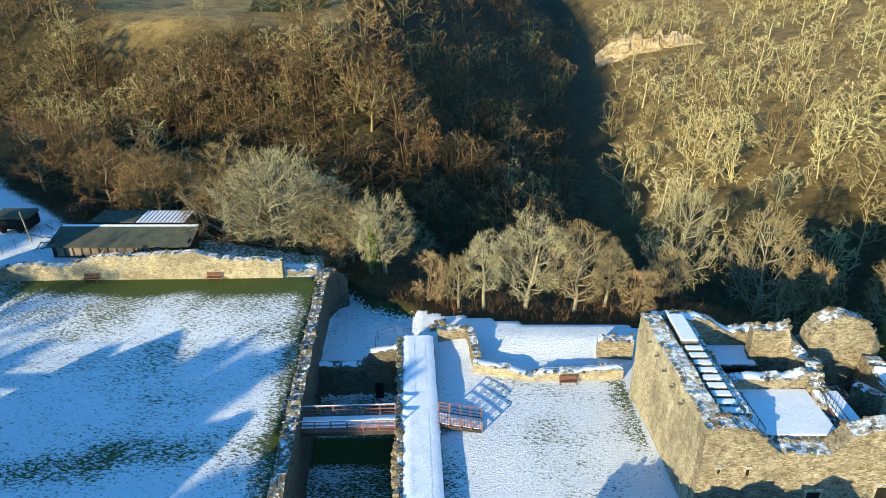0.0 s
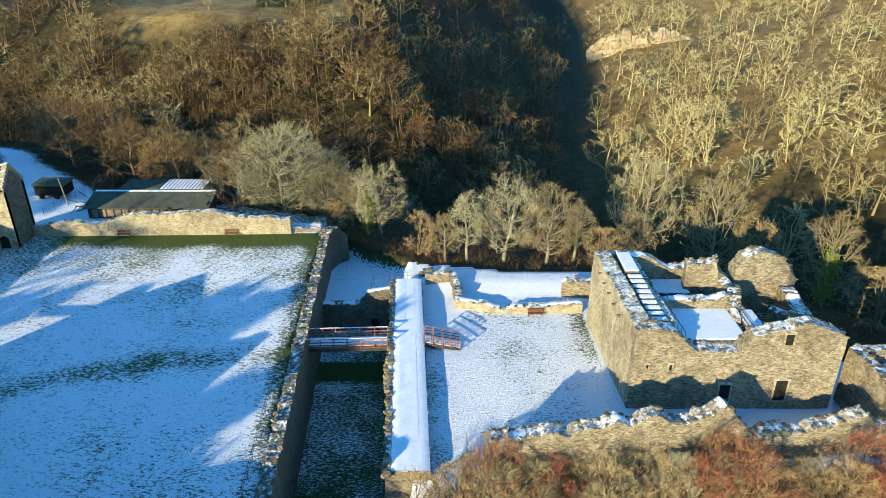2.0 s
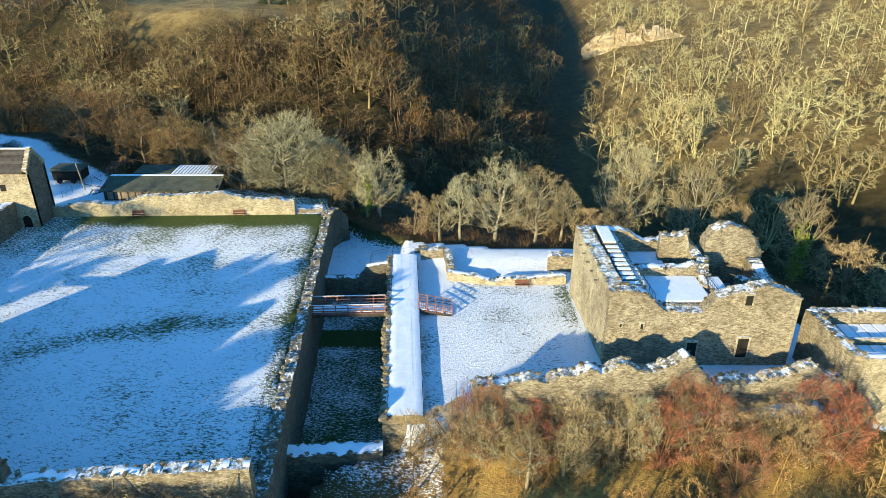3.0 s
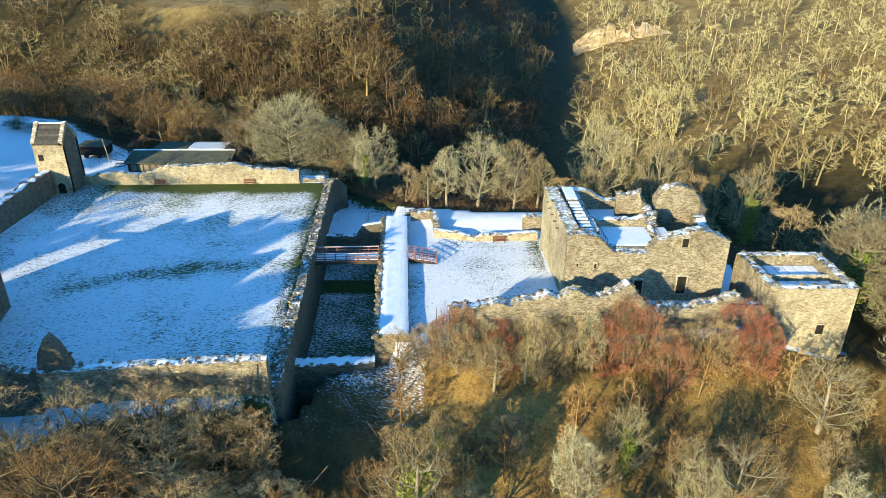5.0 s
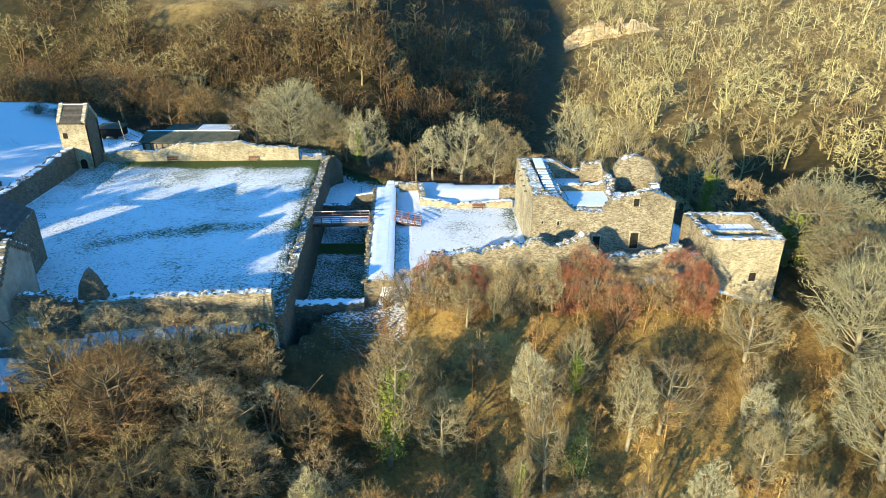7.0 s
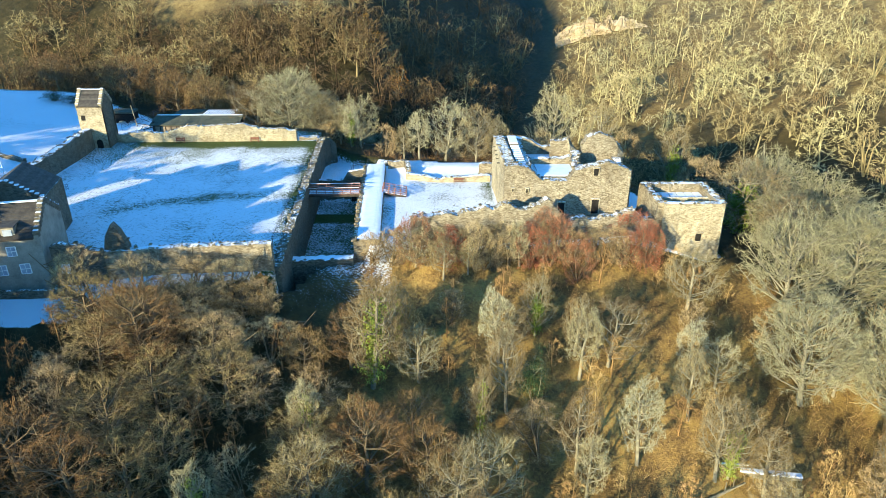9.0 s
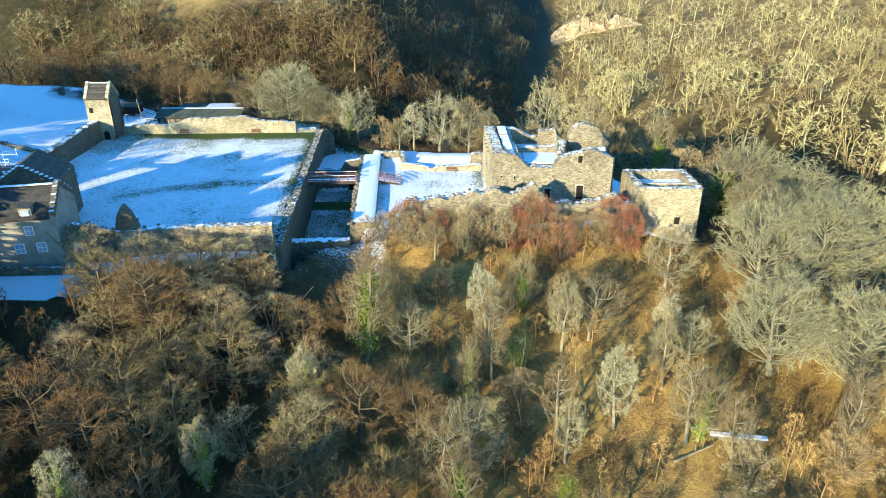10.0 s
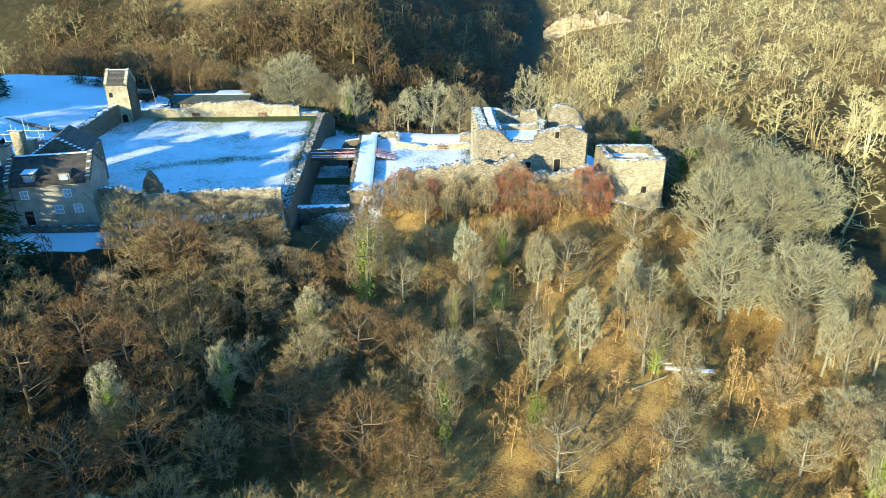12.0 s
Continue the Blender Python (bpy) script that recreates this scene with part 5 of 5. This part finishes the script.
# trees that stand out, and unseen ones added to cast shade
for kind, x, y, h, wd in (
        (("ivy", 0), -10, 84, 10, 0.8), (("bush", 0), -15.5, 84, 6, 1.0), (("tall", 0), 21, 77, 10, 1.0), (("bush", 1), -2, 76, 8, 0.8), (("tall", 2), 2, 75, 8, 1.0), (("bush", 0), 24, 74, 7, 1.1), (("bush", 1), 31, 86, 9, 0.9),
        # firs at x -126 to -164 are out of view, added to shade the west field
        (("spread", 2), 62, 33, 14, 1.0), (("fir", 0), -126, 18, 28, 1.6), (("fir", 1), -133, 22, 29, 1.6), (("fir", 0), -140, 19, 30, 1.6), (("fir", 1), -148, 24, 30, 1.6), (("fir", 0), -156, 20, 30, 1.6), (("fir", 1), -164, 26, 30, 1.6),
        (("great", 0), 58, 22, 17, 1.0), (("great", 1), 66, 24, 18, 1.0), (("great", 0), 74, 30, 19, 1.0), (("great", 1), 55, 9, 16, 1.0), (("great", 0), 65, 6, 17, 1.0),
        (("ivy", 0), 1.5, 6, 16, 0.9), (("ivy", 0), 4, 14, 11, 0.7), (("ivy", 1), 22, 16, 10, 0.6), (("holly", 0), 21, 6, 8, 0.8), (("ivy", 0), 14, 2, 11, 0.5), (("spread", 0), 11, -10, 11, 1.0), (("spread", 2), -3, -10, 11, 0.95),
        (("tall", 1), 27, 10, 11, 0.9), (("spread", 1), 31, 12, 11, 0.9), (("tall", 0), 17, 12, 11, 0.9), (("spread", 2), 44, 22, 10, 1.1), (("laurel", 0), 24.5, -11.5, 6.5, 0.8), (("ivy", 1), 42, -2, 11, 0.7),
        (("red", 0), 25.5, 28.0, 9.5, 1.0), (("red", 0), 22.5, 27.5, 7.5, 1.0), (("red", 0), 37.0, 29.5, 8.5, 1.0), (("red", 0), 39.5, 28.5, 7.5, 1.0), (("red", 0), 29, 25.5, 7, 1.0),
        (("spread", 1), 6, 27.5, 7, 0.9), (("bush", 0), 2.5, 27.5, 7, 0.8), (("bush", 1), -0.6, 27.8, 6, 0.9), (("tall", 2), 10, 25, 7, 1.1), (("tall", 0), 13.5, 26.5, 6, 1.1), (("bush", 1), 17, 27, 5, 1.1),
        (("bush", 1), -16.5, 12.5, 7.6, 1.4), (("bush", 0), -21.5, 12, 8.6, 1.3), (("bush", 1), -27, 11.5, 9, 1.3), (("bush", 0), -12.5, 12, 6.6, 1.1), (("bush", 1), -31.5, 10, 9, 1.1), (("bush", 0), -24, 6, 8.5, 1.4), (("bush", 1), -17, 5, 8, 1.4),
        # conifer rows left of the lawn, mostly out of view, placed to shade it
        (("fir", 0), -59.5, 2, 20, 1.6), (("fir", 1), -63.5, -3, 20.5, 1.7), (("fir", 0), -67, 1, 20, 1.7), (("fir", 1), -70.5, -3, 20.5, 1.6),
        (("fir", 1), -57.5, 3, 19.5, 1.6), (("fir", 0), -61.5, -1, 20, 1.6), (("fir", 1), -65.5, 2, 20, 1.6), (("fir", 0), -69, -2, 19.5, 1.6), (("fir", 0), -74, 1, 19, 1.4),
        (("fir", 0), -86, 2, 20, 1.4), (("fir", 1), -91, -2, 21, 1.4), (("fir", 0), -98, 1, 21, 1.4), (("fir", 1), -104, -3, 20, 1.4), (("fir", 0), -112, 2, 21, 1.6),
        # out-of-view firs, added to shade the lawn's right part and the front wood
        (("fir", 0), -46, -17, 13, 1.5), (("fir", 1), -50, -15, 16, 1.5), (("fir", 0), -54, -18, 24, 1.7), (("fir", 1), -58, -14, 25, 1.7), (("fir", 0), -62, -18, 25, 1.7),
        (("fir", 1), -40, -18, 11, 1.5), (("fir", 0), -47, -21, 13, 1.5), (("fir", 1), -45, -1, 21, 1.1),
        # those at y 18 to 30 are out of view, added to dapple lawn and field
        (("spread", 0), -88, 18, 21, 1.0), (("fir", 1), -98, 18, 18, 1.4), (("fir", 0), -105, 23, 25, 1.4), (("fir", 1), -93, 80, 14, 1.3), (("fir", 0), -97, 88, 13, 1.3), (("fir", 0), -113, 30, 26, 1.5),
        # two more unseen firs, added to shade the lower left wood
        (("fir", 0), -33, -52, 29, 1.6), (("fir", 1), -27, -50, 27, 1.5),
        (("holly", 0), -77, 100, 3.0, 2.6), (("holly", 0), -82, 101, 3.2, 2.6), (("dun", 1), -88, 115, 11, 1.1),
        (("russet", 0), -14, 160, 14, 1.0), (("russet", 0), -4, 142, 10, 1.0)):
    plant(kind, x, y, h, wd)
for k in range(4):
    plant(("fir", k % 2), -52 + 5.5 * k, 206 + 2 * (k % 2), 13, 1.0)


def scatter(x0, x1, y0, y1, gap, choose, keep):
    for i in range(int((x1 - x0) / gap)):
        for j in range(int((y1 - y0) / gap)):
            x, y = x0 + (i + rt.uniform(0.1, 0.9)) * gap, y0 + (j + rt.uniform(0.1, 0.9)) * gap
            if keep(x, y):
                kind, h, wd = choose(x, y)
                plant(kind, x, y, h, wd)


def free(x, y, rim):
    p = (np.array([x]), np.array([y]))
    return not inside(*p, PLATEAU)[0] and seg_dist(*p, np.vstack([PLATEAU, PLATEAU[:1]]))[0] > rim


def front_kind(x, y):
    u = rt.random()
    if y > 14 or (x < -10 and y > 6):
        return ("bush", rt.randrange(2)), rt.uniform(4.5, 6.5), rt.uniform(1.0, 1.3)
    if x > 8 and y > -6 and u < 0.55:
        return ("tall", rt.randrange(3)), rt.uniform(8, 13), rt.uniform(0.7, 1.0)
    # Brown trees on the left slope, their dark colour also carrying its shade.
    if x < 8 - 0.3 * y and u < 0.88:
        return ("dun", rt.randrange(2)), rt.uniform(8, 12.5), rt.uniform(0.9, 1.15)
    if u < 0.75:
        return ("spread", rt.randrange(3)), rt.uniform(8, 12.5), rt.uniform(0.85, 1.1)
    if u < 0.93:
        return ("bush", rt.randrange(2)), rt.uniform(6, 9), rt.uniform(0.9, 1.2)
    return ("ivy", rt.randrange(2)), rt.uniform(9, 13), 0.8


def front_keep(x, y):
    if not free(x, y, 2.5) or (-12.5 < x < -3 and y > 8):
        return False
    if x < -31 and y > -5:
        return False
    thin = 0.5 if (10 < x < 60 and y < 22) else 0.92
    return rt.random() < thin


scatter(-54, 84, -36, 27, 6.4, front_kind, front_keep)
# unseen fir row, added to throw shade on the west field
for k in range(9):
    plant(("fir", k % 2), -120 - 6 * k, 33 + 2 * (k % 2), 31, 1.7)
# unseen fir row behind the left slope, added to shade the front wood
for k in range(10):
    plant_top(("fir", k % 2), -82 + 5 * k, -50 + 3 * (k % 2), 9 + 1.5 * (k % 3), 15)


def rim_kind(x, y):
    u = rt.random()
    h = rt.uniform(9, 14)
    return (("dun", rt.randrange(2)), h * 1.1, 1.1) if x < -26 and u < 0.6 else (("spread", rt.randrange(3)), h, 1.0) if u < 0.6 else (("tall", rt.randrange(3)), h, 0.95) if u < 0.85 else (("bush", rt.randrange(2)), h * 0.7, 1.1)


scatter(-72, 24, 84, 118, 7.0, rim_kind, lambda x, y: free(x, y, 4) and not (-8 < x < 8 and y > 80 and y < 108) and rt.random() < (0.95 if x < -12 else 0.45))


# ---- far woods, too many to count ----
def far_woods():
    r = np.random.RandomState(77)
    protos = [join(list(tree_arrays(100 + k, f, False))) for k, f in enumerate(("spread", "spread", "tall", "tall", "bush", "spread"))]
    light = [join(list(tree_arrays(110 + k, f, False, 330))) for k, f in enumerate(("spread", "tall", "bush", "spread"))]
    V, T, F, o = [], [], [], 0
    spots = []
    for x0, x1, y0, y1, gap in ((-150, -70, 96, 150, 7.5), (-72, 40, 118, 150, 5.8), (24, 175, 92, 150, 7.4), (78, 190, -30, 92, 7.6), (-130, 20, 150, 200, 6.6), (20, 230, 150, 250, 8.0), (-95, -12, 146, 172, 5.0), (-130, 20, 200, 250, 8.5), (-260, 330, 250, 430, 12.5)):
        gx, gy = np.meshgrid(np.arange(x0, x1, gap), np.arange(y0, y1, gap))
        spots.append(np.stack([gx.ravel(), gy.ravel()], 1) + r.uniform(-0.45, 0.45, (gx.size, 2)) * gap)
    P = np.concatenate(spots)
    X, Y = P[:, 0], P[:, 1]
    Z = height(X, Y)
    gx = np.interp(Y, GORGE[:, 1], GORGE[:, 0])
    clear = (Y > 172) & (X > -0.48 * Y) & (X < -0.13 * Y)
    keep = ~inside(X, Y, PLATEAU) & (seg_dist(X, Y, PLATEAU) > 4) & (seg_dist(X, Y, GORGE) > np.where(Y < 130, 15, 7)) & (r.uniform(size=len(X)) < np.where(X < gx, 1.0, 0.9 + 0.4 * waves(X, Y, 38, 31)))
    keep &= ~(clear & (r.uniform(size=len(X)) < 0.93))
    keep &= ~((np.abs(X - 93) < 25) & (Y > 305) & (Y < 336)) & ~((np.abs(X - 220) < 14) & (Y > 362) & (Y < 398))
    keep &= np.abs(X) < 60 + Y * 0.78
    keep &= ~((X > 22) & (X < 112) & (Y > 88) & (Y < 150) & (r.uniform(size=len(X)) < 0.72))
    for x, y, z in zip(X[keep], Y[keep], Z[keep]):
        pv, pf = protos[r.choice((0, 1, 2, 4, 5))] if y < 195 else light[r.randint(len(light))]
        h = r.choice([r.uniform(5, 9), r.uniform(8.5, 13), r.uniform(12, 17)], p=[0.3, 0.5, 0.2]) / 10 * (1.0 if y < 250 else 1.1)
        if 155 < y <= 176 and -0.5 * y < x < -0.12 * y:
            h = min(h, 1.0 if y < 163 else 0.55)
        a, wd = r.uniform(0, 6.28), h * r.uniform(0.85, 1.2) * 1.25
        c, s = math.cos(a), math.sin(a)
        q = np.stack([(pv[:, 0] * c - pv[:, 1] * s) * wd + x, (pv[:, 0] * s + pv[:, 1] * c) * wd + y, pv[:, 2] * h + z - 0.4], 1)
        V.append(q)
        F.append(pf + o)
        # West hillside tinted darker: its shade is put into the twig colour.
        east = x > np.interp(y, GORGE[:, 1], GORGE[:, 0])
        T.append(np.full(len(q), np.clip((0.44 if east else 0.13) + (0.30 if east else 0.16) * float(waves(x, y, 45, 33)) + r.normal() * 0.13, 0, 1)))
        o += len(q)
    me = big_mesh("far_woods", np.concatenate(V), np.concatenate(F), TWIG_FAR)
    at = me.attributes.new("shade_tint", "FLOAT", "POINT")
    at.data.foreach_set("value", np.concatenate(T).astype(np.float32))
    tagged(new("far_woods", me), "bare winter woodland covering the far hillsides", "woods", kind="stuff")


def undergrowth():
    r = np.random.RandomState(9)

    def spots(n, x0, x1, y0, y1):
        X, Y = r.uniform(x0, x1, n), r.uniform(y0, y1, n)
        ok = ~inside(X, Y, PLATEAU) & ((Y < 30) | (Y > 62)) & (seg_dist(X, Y, PLATEAU) > 0.8) & ~((X > -12) & (X < -3) & (Y > 12) & (Y < 40))
        return X[ok], Y[ok]

    # Shade put into the colour: brush is dark except on the sunlit right slope.
    def brush_shade_tint(X, Y):
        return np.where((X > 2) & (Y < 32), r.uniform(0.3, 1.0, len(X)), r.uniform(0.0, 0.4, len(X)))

    X, Y = spots(9000, -60, 90, -34, 112)
    k = 10
    S = np.repeat(np.stack([X, Y, height(X, Y) - 0.1], 1), k, 0)
    S[:, :2] += r.normal(size=(len(S), 2)) * 0.6
    E = S + unit(r.normal(size=S.shape) * [0.7, 0.7, 0.3] + [0, 0, 0.9]) * r.uniform(0.6, 2.2, (len(S), 1))
    bits, shade_tint = [slivers(r, S, E, 0.022)], [np.repeat(np.repeat(brush_shade_tint(X, Y), k), 3)]
    for k in range(2):
        wood, twigs = tree_arrays(200 + k, "tall", False)
        pv, pf = join([wood, twigs])
        X, Y = spots(120, -52, 85, -34, 27)
        for x, y in zip(X, Y):
            h = r.uniform(0.35, 0.75)
            a = r.uniform(0, 6.28)
            q = np.stack([(pv[:, 0] * math.cos(a) - pv[:, 1] * math.sin(a)) * h * 0.8 + x, (pv[:, 0] * math.sin(a) + pv[:, 1] * math.cos(a)) * h * 0.8 + y, pv[:, 2] * h + float(height(x, y)) - 0.2], 1)
            bits.append((q, pf))
            shade_tint.append(np.full(len(q), brush_shade_tint(np.array([x]), np.array([y]))[0]))
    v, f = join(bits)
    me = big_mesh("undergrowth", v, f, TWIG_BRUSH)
    at = me.attributes.new("shade_tint", "FLOAT", "POINT")
    at.data.foreach_set("value", np.concatenate(shade_tint).astype(np.float32))
    tagged(new("undergrowth", me), "brown bramble and saplings under the bare trees", "undergrowth", kind="stuff")


far_woods()
undergrowth()
for key, src in KIND.items():
    if key not in used:
        for ob in (*src.children_recursive, src):
            bpy.data.objects.remove(ob)


def fallen(x, y, length, turn, r, snowy):
    z = float(height(x, y))
    f = thing("fallen_log", "fallen bare tree trunk dusted with snow on leaf litter", "log", (x, y, z + r * 0.6), turn)
    part("trunk", bar((-length / 2, 0, 0), (length / 2, 0, 0.3), r, sides=9, r2=r * 0.6), BARK, f)
    for k in range(4):
        part("branch_stub", bar((length * (0.1 * k), 0, 0.1), (length * (0.1 * k) + 0.6, 0.5 * (-1) ** k, 0.9), 0.07, sides=5, r2=0.03), BARK, f)
    if snowy:
        part("snow", box(-length / 2, -r * 0.6, r * 0.75, length / 2, r * 0.6, r + 0.12, 0.06), SNOW, f)


fallen(47.4, -1.0, 6.8, -9, 0.6, True)
fallen(43.4, -0.4, 3.0, -5, 0.28, True)
fallen(41, -4, 6.0, 25, 0.2, False)
fallen(46, -7, 5.0, -30, 0.17, False)
